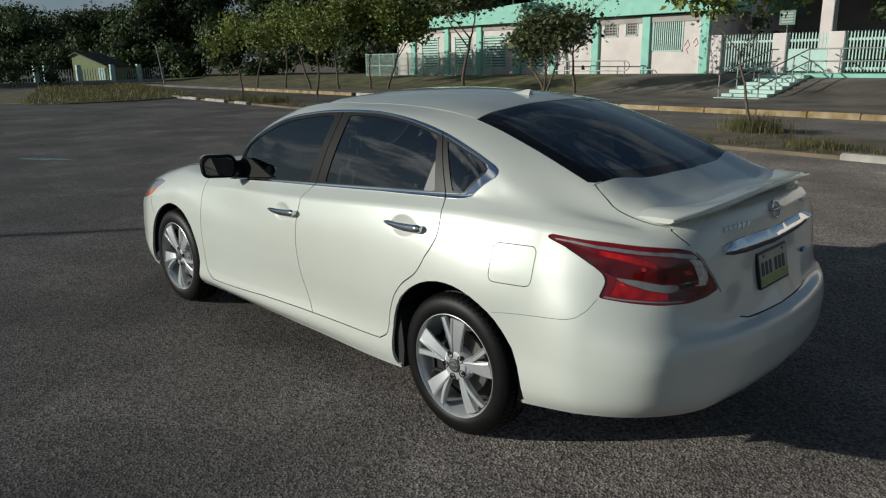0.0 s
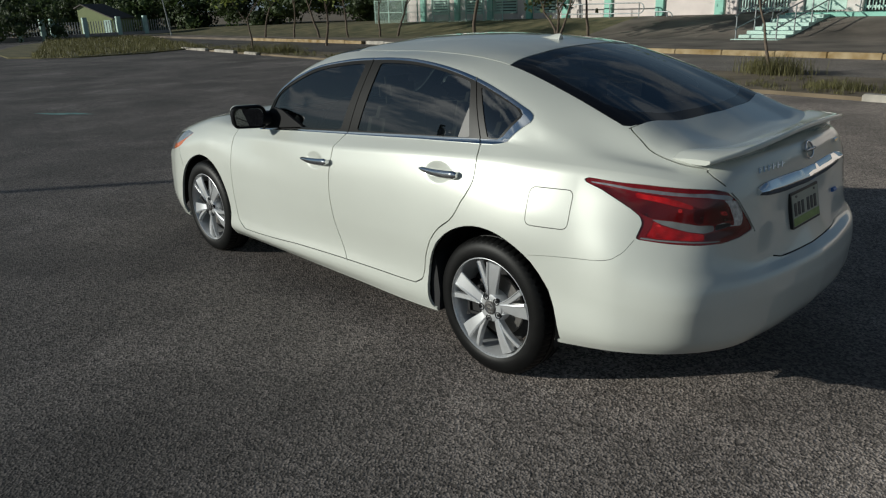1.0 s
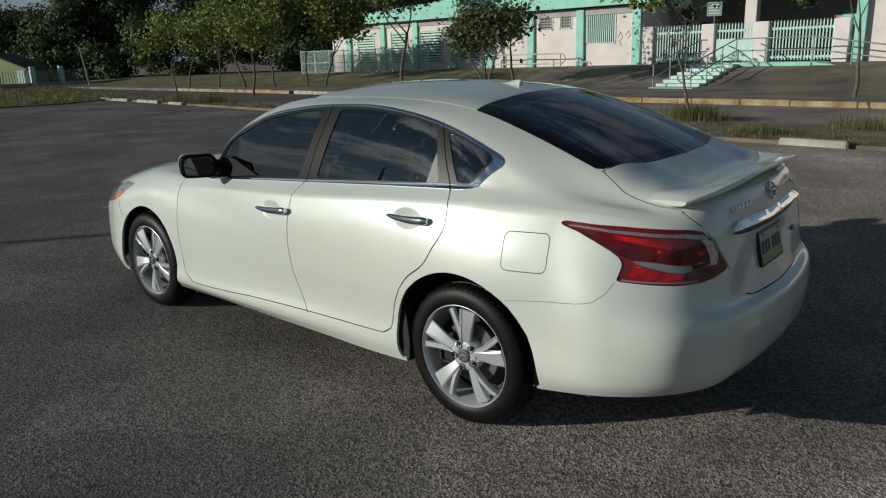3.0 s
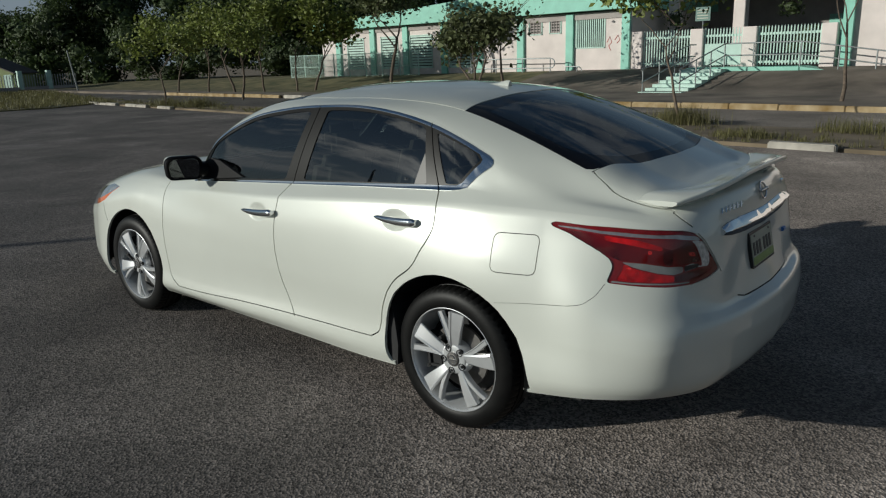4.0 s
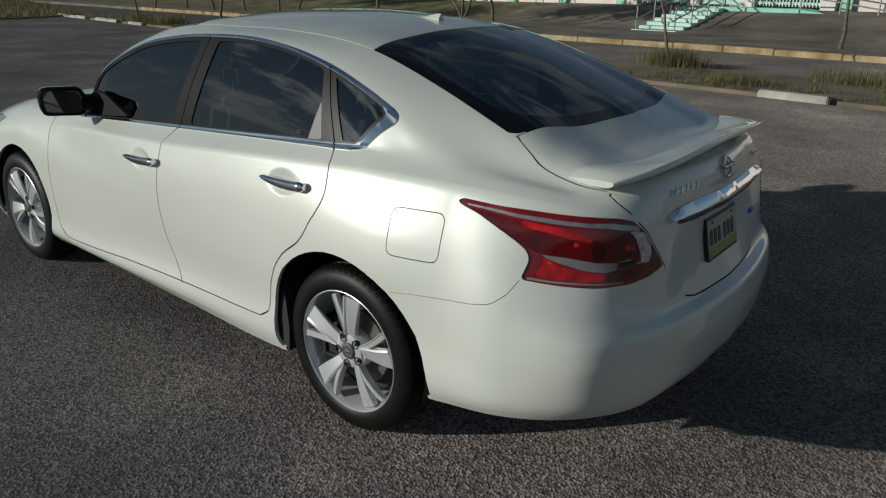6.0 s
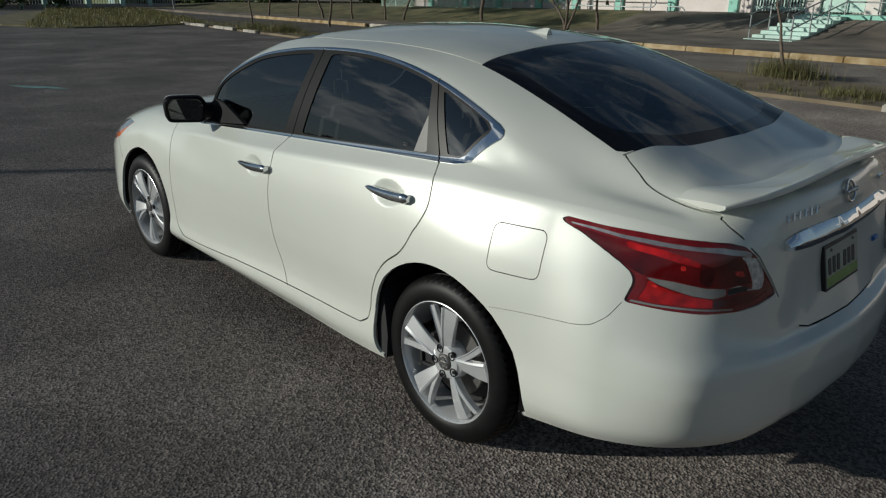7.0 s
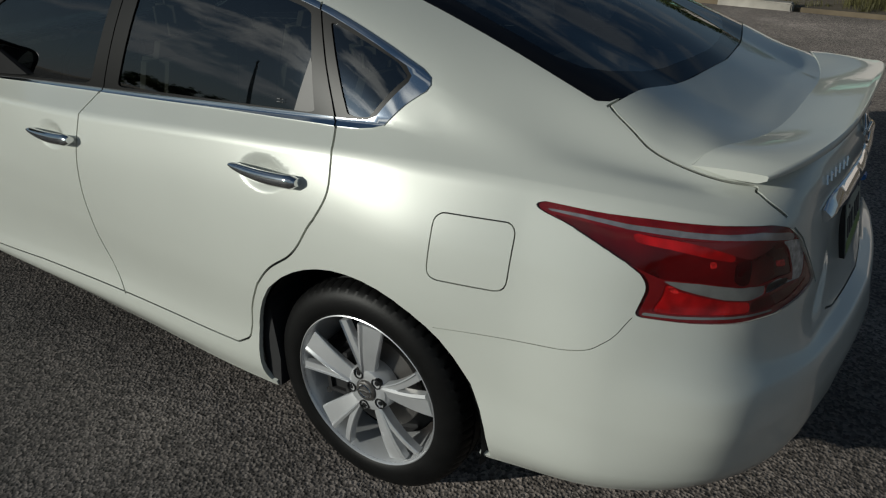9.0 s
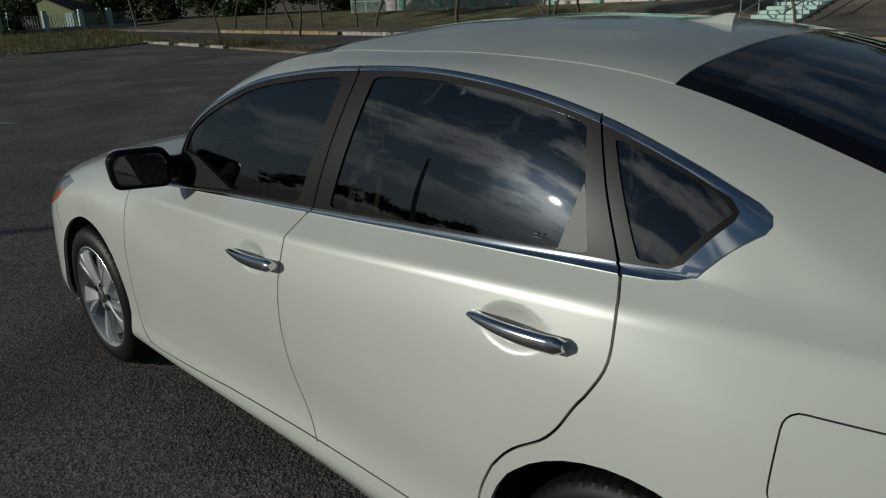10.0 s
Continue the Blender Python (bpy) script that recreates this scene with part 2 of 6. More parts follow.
def mesh_object(name, bm, mat, smooth=False, angle=None):
    me = bpy.data.meshes.new(name)
    bm.to_mesh(me)
    bm.free()
    for mm in (mat if isinstance(mat, (list, tuple)) else [mat]):
        me.materials.append(mm)
    if smooth:
        for p in me.polygons:
            p.use_smooth = True
        if angle:
            me.set_sharp_from_angle(angle=radians(angle))
    return new(name, me)


def part(name, bm, mat, parent, label="", smooth=False, angle=35):
    ob = mesh_object(name, bm, mat, smooth, angle)
    ob.parent = parent
    return tagged(ob, label) if label else ob


def raw_part(name, verts, faces, mat, parent, smooth=False, label=""):
    me = bpy.data.meshes.new(name)
    me.from_pydata([tuple(v) for v in verts], [], [tuple(f) for f in faces])
    me.materials.append(mat)
    if smooth:
        for p in me.polygons:
            p.use_smooth = True
    ob = new(name, me)
    ob.parent = parent
    return tagged(ob, label) if label else ob


def box(bm, x0, x1, y0, y1, z0, z1, bevel=0.0):
    g = bmesh.ops.create_cube(bm, size=1.0)["verts"]
    for v in g:
        v.co = Vector(((x0 + x1) / 2 + v.co.x * (x1 - x0), (y0 + y1) / 2 + v.co.y * (y1 - y0), (z0 + z1) / 2 + v.co.z * (z1 - z0)))
    if bevel:
        bmesh.ops.bevel(bm, geom=list({e for v in g for e in v.link_edges}), offset=bevel, segments=2, affect="EDGES", clamp_overlap=True)
    return g


def tube(bm, points, radii, sides=8, caps=True):
    """A tapered tube along points."""
    rings = []
    pts = [Vector(p) for p in points]
    for i, p in enumerate(pts):
        d = (pts[min(i + 1, len(pts) - 1)] - pts[max(i - 1, 0)]).normalized()
        a = d.orthogonal().normalized() if i == 0 else (a - d * a.dot(d)).normalized()
        b = d.cross(a)
        r = radii[i] if isinstance(radii, (list, tuple)) else radii
        rings.append([bm.verts.new(p + r * (math.cos(2 * math.pi * k / sides) * a + math.sin(2 * math.pi * k / sides) * b)) for k in range(sides)])
    for r0, r1 in zip(rings, rings[1:]):
        for k in range(sides):
            bm.faces.new((r0[k], r0[(k + 1) % sides], r1[(k + 1) % sides], r1[k]))
    if caps:
        bm.faces.new(rings[0][::-1])
        bm.faces.new(rings[-1])


def prism(bm, outline, d0, d1, place):
    """A plate: the outline (a, b) at the depths d0 and d1, laid out by place(a, b, d)."""
    low = [bm.verts.new(place(a, b, d0)) for a, b in outline]
    top = [bm.verts.new(place(a, b, d1)) for a, b in outline]
    n = len(outline)
    bm.faces.new(low[::-1])
    bm.faces.new(top)
    for i in range(n):
        bm.faces.new((low[i], low[(i + 1) % n], top[(i + 1) % n], top[i]))
    bmesh.ops.recalc_face_normals(bm, faces=bm.faces[:])


def lathe(bm, profile, sides, axis_y=True, centre=(0, 0, 0)):
    """A ring of revolution about the y axis: profile of (y, radius)."""
    cx, cy, cz = centre
    rings = [[bm.verts.new((cx + r * math.cos(2 * math.pi * k / sides), cy + y, cz + r * math.sin(2 * math.pi * k / sides))) for k in range(sides)] for y, r in profile]
    for r0, r1 in zip(rings, rings[1:]):
        for k in range(sides):
            bm.faces.new((r0[k], r1[k], r1[(k + 1) % sides], r0[(k + 1) % sides]))
    return rings


# ---- the car's skin: smooth lines from bumper to bumper, lofted ----
# Each line: (u, half width, z) along the side, where x = u, or (u, x, half width, z) round the two ends.
SKIN_LINES = [
    # 0 lower edge
    [(-4.25, -3.70, 0, .20), (-3.9, -3.67, .38, .20), (-3.6, -3.54, .66, .20), (-3.3, .825, .20), (-2.776, .84, .19), (-2.3, .835, .198), (-1.07, .845, .214),
     (-.36, .868, .238), (.2, .84, .275), (.45, .835, .308), (.70, .824, .352), (.90, .862, .737, .366), (1.10, .972, .585, .366), (1.40, 1.035, .33, .378), (1.75, 1.05, 0, .39)],
    # 1 sill
    [(-4.25, -3.73, 0, .30), (-3.9, -3.70, .40, .30), (-3.6, -3.59, .72, .30), (-3.3, .862, .28), (-2.776, .882, .26), (-2.3, .885, .252), (-1.07, .88, .272),
     (-.36, .888, .295), (.2, .855, .33), (.45, .853, .340), (.70, .846, .384), (.90, .882, .755, .398), (1.10, .992, .60, .395), (1.40, 1.055, .34, .405), (1.75, 1.07, 0, .42)],
    # 2 above the sill
    [(-4.25, -3.74, 0, .42), (-3.9, -3.71, .41, .42), (-3.6, -3.60, .735, .42), (-3.3, .873, .42), (-2.776, .88, .40), (-2.3, .885, .36), (-1.07, .872, .40),
     (-.36, .890, .44), (.2, .872, .51), (.45, .872, .545), (.70, .866, .553), (.90, .917, .784, .556), (1.10, 1.020, .618, .556), (1.40, 1.086, .347, .556), (1.75, 1.103, 0, .556)],
    # 3 widest
    [(-4.25, -3.74, 0, .54), (-3.9, -3.71, .41, .54), (-3.6, -3.60, .735, .55), (-3.3, .872, .56), (-2.776, .895, .60), (-2.3, .895, .60), (-1.07, .900, .60),
     (-.36, .912, .61), (.0, .908, .62), (.2, .893, .63), (.45, .876, .65), (.70, .855, .65), (.90, .909, .769, .65), (1.10, 1.010, .606, .65), (1.40, 1.070, .34, .648), (1.75, 1.086, 0, .648)],
    # 4 bumper shelf
    [(-4.25, -3.74, 0, .60), (-3.9, -3.70, .40, .60), (-3.6, -3.60, .73, .615), (-3.3, .868, .645), (-2.776, .895, .72), (-2.3, .892, .71), (-1.07, .910, .71),
     (-.36, .914, .72), (.0, .912, .73), (.2, .902, .71), (.45, .873, .71), (.70, .842, .71), (.90, .89, .74, .705), (1.10, .993, .578, .688), (1.40, 1.030, .325, .672), (1.75, 1.044, 0, .672)],
    # 5 upper flank
    [(-4.25, -3.73, 0, .66), (-3.9, -3.68, .39, .66), (-3.6, -3.58, .71, .68), (-3.3, .855, .705), (-2.776, .88, .825), (-2.3, .872, .81), (-1.07, .908, .83),
     (-.36, .902, .86), (.0, .898, .85), (.2, .890, .83), (.45, .856, .82), (.70, .810, .82), (.90, .875, .70, .82), (1.10, .967, .56, .825), (1.25, 1.0, .44, .828), (1.40, 1.0, .31, .83), (1.75, .994, 0, .83)],
    # 6 shoulder crease
    [(-4.25, -3.71, 0, .71), (-3.9, -3.65, .37, .72), (-3.6, -3.55, .685, .74), (-3.3, .826, .765), (-2.776, .842, .888), (-2.3, .845, .885), (-1.95, .862, .908), (-1.07, .882, .958),
     (-.36, .867, 1.012), (.0, .846, 1.033), (.2, .822, 1.040), (.45, .788, 1.040), (.70, .730, 1.028), (.90, .845, .66, 1.008), (1.10, .937, .55, .995), (1.40, .978, .30, .99), (1.75, .986, 0, .99)],
    # 7 belt
    [(-4.25, -3.69, 0, .74), (-3.9, -3.62, .36, .76), (-3.6, -3.51, .65, .782), (-3.3, .780, .808), (-2.776, .80, .928), (-2.3, .805, .935), (-1.95, .812, .962), (-1.07, .804, 1.02),
     (-.36, .797, 1.067), (-.083, .790, 1.085), (.1, .778, 1.092), (.2, .772, 1.084), (.45, .748, 1.070), (.70, .69, .69, 1.052), (.90, .835, .63, 1.034), (1.10, .922, .53, 1.037), (1.40, .967, .29, 1.045), (1.75, .979, 0, 1.05)],
    # 8 top of the side windows
    [(-4.25, -3.66, 0, .77), (-3.9, -3.59, .34, .79), (-3.6, -3.47, .60, .812), (-3.3, .70, .846), (-2.776, .735, .955), (-2.3, .745, .962), (-2.05, .757, 1.01), (-1.8, .765, 1.195), (-1.5, .719, 1.325), (-1.2, .692, 1.38), (-.931, .686, 1.40),
     (-.6, .683, 1.398), (-.2, .701, 1.330), (.142, .717, 1.206), (.30, .712, 1.146), (.45, .695, 1.103), (.70, .69, .655, 1.06), (.90, .83, .605, 1.048), (1.10, .905, .51, 1.06), (1.40, .947, .28, 1.08), (1.75, .96, 0, 1.085)],
    # 9 seam of the roof, edge of the rear glass, seam of the boot lid
    [(-4.25, -3.62, 0, .80), (-3.9, -3.55, .30, .82), (-3.6, -3.43, .52, .838), (-3.3, .59, .872), (-2.776, .63, .968), (-2.3, .68, .985), (-2.05, .69, 1.06), (-1.8, .68, 1.25), (-1.5, .615, 1.38), (-1.2, .572, 1.428), (-.931, .560, 1.432),
     (-.6, .556, 1.432), (-.134, .558, 1.386), (.2, .572, 1.288), (.45, .588, 1.197), (.526, .592, 1.168), (.70, .67, .60, 1.112), (.90, .80, .585, 1.080), (1.10, .88, .49, 1.073), (1.40, .92, .27, 1.085), (1.75, .935, 0, 1.095)],
    # 10 between seam and middle
    [(-4.25, -3.58, 0, .82), (-3.9, -3.52, .18, .84), (-3.6, -3.40, .29, .862), (-3.3, .31, .892), (-2.776, .33, .985), (-2.3, .36, 1.015), (-2.05, .36, 1.13), (-1.8, .34, 1.29), (-1.5, .315, 1.405), (-1.2, .30, 1.462), (-.931, .30, 1.475),
     (-.6, .30, 1.471), (-.134, .30, 1.425), (.2, .30, 1.330), (.45, .30, 1.235), (.70, .635, .30, 1.155), (.90, .745, .29, 1.115), (1.10, .82, .25, 1.102), (1.40, .86, .14, 1.10), (1.75, .875, 0, 1.10)],
    # 11 middle
    [(-4.25, -3.55, 0, .84), (-3.9, -3.49, 0, .855), (-3.6, -3.37, 0, .872), (-3.3, 0, .893), (-2.776, 0, .98), (-2.3, 0, 1.025), (-2.05, 0, 1.14), (-1.8, 0, 1.31), (-1.5, 0, 1.42), (-1.2, 0, 1.475), (-.931, 0, 1.488),
     (-.6, 0, 1.483), (-.134, 0, 1.437), (.2, 0, 1.345), (.45, 0, 1.25), (.70, .63, 0, 1.168), (.90, .735, 0, 1.126), (1.10, .79, 0, 1.113), (1.40, .83, 0, 1.107), (1.75, .845, 0, 1.105)],
]


def tangents(k, p):
    """Slopes for a smooth curve through the points p at the keys k."""
    d = np.diff(p, axis=0) / np.diff(k)[:, None]
    h = np.diff(k)[:, None]
    m = np.empty_like(p)
    m[1:-1] = (d[:-1] * h[1:] + d[1:] * h[:-1]) / (h[1:] + h[:-1])
    m[0], m[-1] = d[0], d[-1]
    return m


def glide(k, p, m, at):
    i = np.clip(np.searchsorted(k, at, side="right") - 1, 0, len(k) - 2)
    h = (k[i + 1] - k[i])
    s = ((at - k[i]) / h)[:, None]
    h = h[:, None]
    return (p[i] * (1 + 2 * s) * (1 - s) ** 2 + m[i] * h * s * (1 - s) ** 2
            + p[i + 1] * s * s * (3 - 2 * s) + m[i + 1] * h * s * s * (s - 1))


def line_curve(rows):
    rows = [(r[0], r[0], r[1], r[2]) if len(r) == 3 else r for r in rows]
    a, z = rows[1], rows[-2]
    rows = [(2 * rows[0][0] - a[0], a[1], -a[2], a[3])] + rows + [(2 * rows[-1][0] - z[0], z[1], -z[2], z[3])]
    r = np.array(rows, float)
    return r[:, 0], r[:, 1:], tangents(r[:, 0], r[:, 1:])


SKIN_CURVES = [line_curve(rows) for rows in SKIN_LINES]
# hollows behind the two door handles: middle u, z, half length, half height, depth
CUPS = [(-1.262, .864, .090, .050, .019), (-.270, .936, .090, .050, .019)]


def rough_skin(u, v):
    """Places (x, half width, z) of the skin as drawn, at the arrays u (along) and v (line number)."""
    u, v = np.atleast_1d(np.asarray(u, float)), np.atleast_1d(np.asarray(v, float))
    rows = np.stack([glide(*c, u) for c in SKIN_CURVES])  # line, sample, xyz
    n = len(rows)
    i = np.clip(v.astype(int), 0, n - 2)
    s = v - i
    at = np.arange(len(u))
    p0, p1 = rows[i, at], rows[i + 1, at]
    pa, pb = rows[np.maximum(i - 1, 0), at], rows[np.minimum(i + 2, n - 1), at]
    last = i == n - 2
    mirrored = rows[n - 2, at] * np.array([1, -1, 1])
    pb = np.where(last[:, None], mirrored, pb)
    ha = np.linalg.norm(p0 - pa, axis=1)[:, None] + 1e-9
    h = np.linalg.norm(p1 - p0, axis=1)[:, None] + 1e-9
    hb = np.linalg.norm(pb - p1, axis=1)[:, None] + 1e-9
    d = (p1 - p0) / h
    m0 = ((p0 - pa) / ha * h + d * ha) / (h + ha)
    m1 = (d * hb + (pb - p1) / hb * h) / (h + hb)
    m0 = np.where((i == 0)[:, None], d, m0)
    # the shoulder crease: nearly an edge along the doors, dying out towards both ends
    hard = (.92 * np.clip((u + 2.9) / .6, 0, 1) * np.clip((.95 - u) / .5, 0, 1))[:, None]
    m1 = np.where((i == 5)[:, None], m1 + (d - m1) * hard, m1)
    m0 = np.where((i == 6)[:, None], m0 + (d - m0) * hard, m0)
    # side glass: nearly flat from belt to rail
    pane = (np.clip((u + 2.1) / .2, 0, 1) * np.clip((.20 - u) / .12, 0, 1))[:, None]
    m0 = np.where((i == 7)[:, None], m0 + (d - m0) * pane * .97, m0)
    m1 = np.where((i == 7)[:, None], m1 + (d - m1) * pane * .97, m1)
    m1 = np.where((i == 6)[:, None], m1 + (d - m1) * pane * .6, m1)
    # the fold low on the rear bumper
    fold = (.9 * np.clip((u - .40) / .25, 0, 1))[:, None]
    m1 = np.where((i == 1)[:, None], m1 + (d - m1) * fold, m1)
    m0 = np.where((i == 2)[:, None], m0 + (d - m0) * fold, m0)
    # the shelf on top of the rear bumper
    step = (.85 * np.clip((u - 1.15) / .3, 0, 1))[:, None]
    m1 = np.where((i == 2)[:, None] | (i == 3)[:, None], m1 + (d - m1) * step, m1)
    m0 = np.where((i == 3)[:, None] | (i == 4)[:, None], m0 + (d - m0) * step, m0)
    s = s[:, None]
    out = (p0 * (1 + 2 * s) * (1 - s) ** 2 + m0 * h * s * (1 - s) ** 2 + p1 * s * s * (3 - 2 * s) + m1 * h * s * s * (s - 1))
    # the side glass bows evenly from belt to rail
    z7, z8 = p0[:, 2], p1[:, 2]
    rise = np.clip((out[:, 2] - z7) / (z8 - z7 + 1e-9), 0, 1)
    bowed = p0[:, 1] + (p1[:, 1] - p0[:, 1]) * rise + .38 * np.clip((out[:, 2] - z7) * (z8 - out[:, 2]), 0, 1)
    out[:, 1] = np.where(i == 7, out[:, 1] + (bowed - out[:, 1]) * pane[:, 0], out[:, 1])
    for cu, cz, a, b, depth in CUPS:
        r = ((u - cu) / a) ** 2 + ((out[:, 2] - cz) / b) ** 2
        side = (v > 2) & (v < 7)
        out[:, 1] -= np.where(side & (r < 1), depth * np.clip(1 - r, 0, 1) ** 1.7, 0)
    return out


# how the drawn lines settle to the car's true proportions: the tail stands farther back at its middle than at its corners
SETTLE = np.array([(0.1045, -0.0296, -0.1011, -0.0739, -0.0015, 0.0295, 0.0232, 0.0429, 0.0239, 0.0112),
                   (0.0254, -0.0114, -0.0272, -0.0370, -0.0023, 0.0426, 0.0151, 0.0225, 0.0097, -0.0225),
                   (-0.0078, -0.0045, -0.0028, 0.0038, -0.0015, -0.0006, 0.0062, 0.0043, 0.0076, 0.0063)])


def settle(p):
    """Places (x, half width, z) moved to their true proportions; the nose keeps its length."""
    p = np.atleast_2d(np.asarray(p, float))
    x, w, z = np.maximum(p[:, 0], -2.6), p[:, 1], p[:, 2]
    b = np.stack([np.ones_like(x), x, w, z, x * x, w * w, z * z, x * w, x * z, w * z])
    move = (SETTLE @ b).T
    move[:, 0] *= np.clip((x + 2.6) / 1.2, 0, 1)
    move[:, 1] *= np.clip(w / .3, 0, 1)
    return p + move


def settled(point):
    """One place (x, y, z) of the car, settled, on the side that its y tells."""
    q = settle((point[0], abs(point[1]), point[2]))[0]
    return Vector((q[0], math.copysign(q[1], point[1]) if point[1] else 0, q[2]))


def skin(u, v):
    out = settle(rough_skin(u, v))
    flat = np.abs(rough_skin(u, v)[:, 1]) < 1e-6
    out[flat, 1] = 0
    return out


def skin_normal(u, v):
    e = .004
    u, v = np.atleast_1d(u).astype(float), np.clip(np.atleast_1d(v).astype(float), 0, 11)
    du = skin(np.minimum(u + e, 1.75), v) - skin(np.maximum(u - e, -4.25), v)
    dv = skin(u, np.minimum(v + e, 11)) - skin(u, np.maximum(v - e, 0))
    n = np.cross(dv, du)
    # flat spots at the ends of the middle line
    bad = np.linalg.norm(n, axis=1) < 1e-9
    n[bad] = (0, 0, 1)
    n /= np.linalg.norm(n, axis=1)[:, None]
    return n


def line_at(u, z, low=1.0, high=8.0):
    """The v at which the skin has the height z at u, between two lines."""
    vs = np.linspace(low, high, 400)
    h = rough_skin(np.full(400, u), vs)[:, 2]
    return float(vs[np.argmin(np.abs(h - z))])


# ---- the ground: lot, verge, road, bank ----
def kerb_y(x):
    """Where the lot ends and the verge begins."""
    return 9.55 - .082 * (x + 1.8)


def far_kerb_y(x):
    """The yellow kerb beyond the road."""
    return 17.15 - .026 * (x + 3.5)


def bank_z(x, y):
    """The bank that climbs from the far pavement to the school."""
    s = min(1, max(0, (y - 22.3) / 5.4))
    return .11 + (s * s * (3 - 2 * s)) * (.70 + .010 * min(0, x + 14))


bm = bmesh.new()
gv = [bm.verts.new(p) for p in ((-900, -900, -.02), (900, -900, -.02), (900, 900, -.02), (-900, 900, -.02))]
bm.faces.new(gv)
ground = tagged(mesh_object("ground", bm, SOIL), "dry bare earth all round the place", "ground", kind="structure")


def ribbon(name, xs, near, far, z0, z1, mat, label, category, steps=1, zfun=None):
    """A strip of ground along x between two lines, with edges that go down."""
    bm = bmesh.new()
    rows = []
    for x in xs:
        a, b = near(x), far(x)
        row = []
        for k in range(steps + 1):
            y = a + (b - a) * k / steps
            row.append(bm.verts.new((x, y, zfun(x, y) if zfun else z0 + (z1 - z0) * k / steps)))
        rows.append(row)
    for r0, r1 in zip(rows, rows[1:]):
        for k in range(steps):
            bm.faces.new((r0[k], r1[k], r1[k + 1], r0[k + 1]))
    ed = [e for e in bm.edges if e.is_boundary]
    ex = bmesh.ops.extrude_edge_only(bm, edges=ed)["geom"]
    for v in ex:
        if isinstance(v, bmesh.types.BMVert):
            v.co.z -= .3
    bmesh.ops.recalc_face_normals(bm, faces=bm.faces[:])
    return tagged(mesh_object(name, bm, mat, True, 40), label, category, kind="structure")


wide = [-140, -100, -70, -50, -40, -32, -24, -16, -8, 0, 8, 20, 40, 80]
ribbon("parking_lot", wide, lambda x: -60, kerb_y, 0, 0, ASPHALT, "worn dark grey asphalt parking lot", "parking lot", 12)
ribbon("verge", wide[:], lambda x: kerb_y(x) + .16, lambda x: 12.55 - .03 * x, .045, .045, SOIL, "strip of dry soil and weeds beside the lot", "verge")
ribbon("road", wide, lambda x: 12.55 - .03 * x, far_kerb_y, .004, .004, ROAD, "worn grey asphalt road behind the lot", "road", 4)
ribbon("far_pavement", wide, lambda x: far_kerb_y(x) + .16, lambda x: 20.2, .115, .115, BANK, "stained dark pavement behind the yellow kerb", "pavement", 2)
lawn_xs = [-120, -90, -60, -45, -36, -32, -28, -24, -22, -20, -18.5, -17.5]
ribbon("lawn", lawn_xs, lambda x: 20.2, lambda x: 40, 0, 0, LAWN, "rough green lawn sloping up to the school", "lawn", 24, bank_z)
bank_xs = [-17.5, -16, -14, -12, -10, -8, -6, -4, -2, 0, 6, 14, 30, 70]
ribbon("bank", bank_xs, lambda x: 20.2, lambda x: 40, 0, 0, BANK, "bare dark bank sloping up to the school", "bank", 24, bank_z)


def kerb_run(name, line, x0, x1, step, height, width, mat, label, gaps=()):
    """A kerb of stones laid end to end, each a piece of its own."""
    holder = tagged(new(name), label, "kerb", kind="structure")
    rnd = random.Random(len(name))
    x = x0
    while x < x1:
        e = min(x + step * rnd.uniform(.85, 1.1), x1)
        if not any(a < (x + e) / 2 < b for a, b in gaps):
            bm = bmesh.new()
            h = height + rnd.uniform(-.012, .012)
            g = box(bm, x + .006, e - .006, 0, width, -.15, h, .018)
            for v in bm.verts:
                v.co.y += line(v.co.x)
                v.co.z += rnd.uniform(-.004, .004)
            part("kerb_stone", bm, mat, holder)
        x = e
    return holder


kerb_run("yellow_kerb", far_kerb_y, -36.6, 4, 1.5, .15, .17, YELLOW, "worn yellow painted concrete kerb along the road", gaps=((-25.6, -14.0),))
kerb_run("far_kerb", far_kerb_y, -25.6, -14.0, 1.5, .14, .17, CONCRETE, "grey concrete kerb along the road")
kerb_run("lot_kerb", kerb_y, -32.5, 8, 1.1, .10, .18, CONCRETE, "broken whitish concrete kerb at the lot edge", gaps=((-26.4, -25.6), (-29.0, -28.3), (-24.2, -2.3), (-.9, 9)))

# a stroke of old paint on the lot
rnd = random.Random(5)
bm = bmesh.new()
left, right = [], []
for k in range(25):
    s = k / 24
    x, y = -12.62 + .66 * s, .60 + .54 * s
    w = .33 + rnd.uniform(-.07, .07)
    left.append(bm.verts.new((x - w * .8, y - w * .22, .004)))
    right.append(bm.verts.new((x + w * .8, y + w * .22, .004)))
for k in range(24):
    bm.faces.new((left[k], right[k], right[k + 1], left[k + 1]))
tagged(mesh_object("painted_line", bm, TURQUOISE), "faded turquoise painted stroke on the asphalt", "road marking", kind="structure")

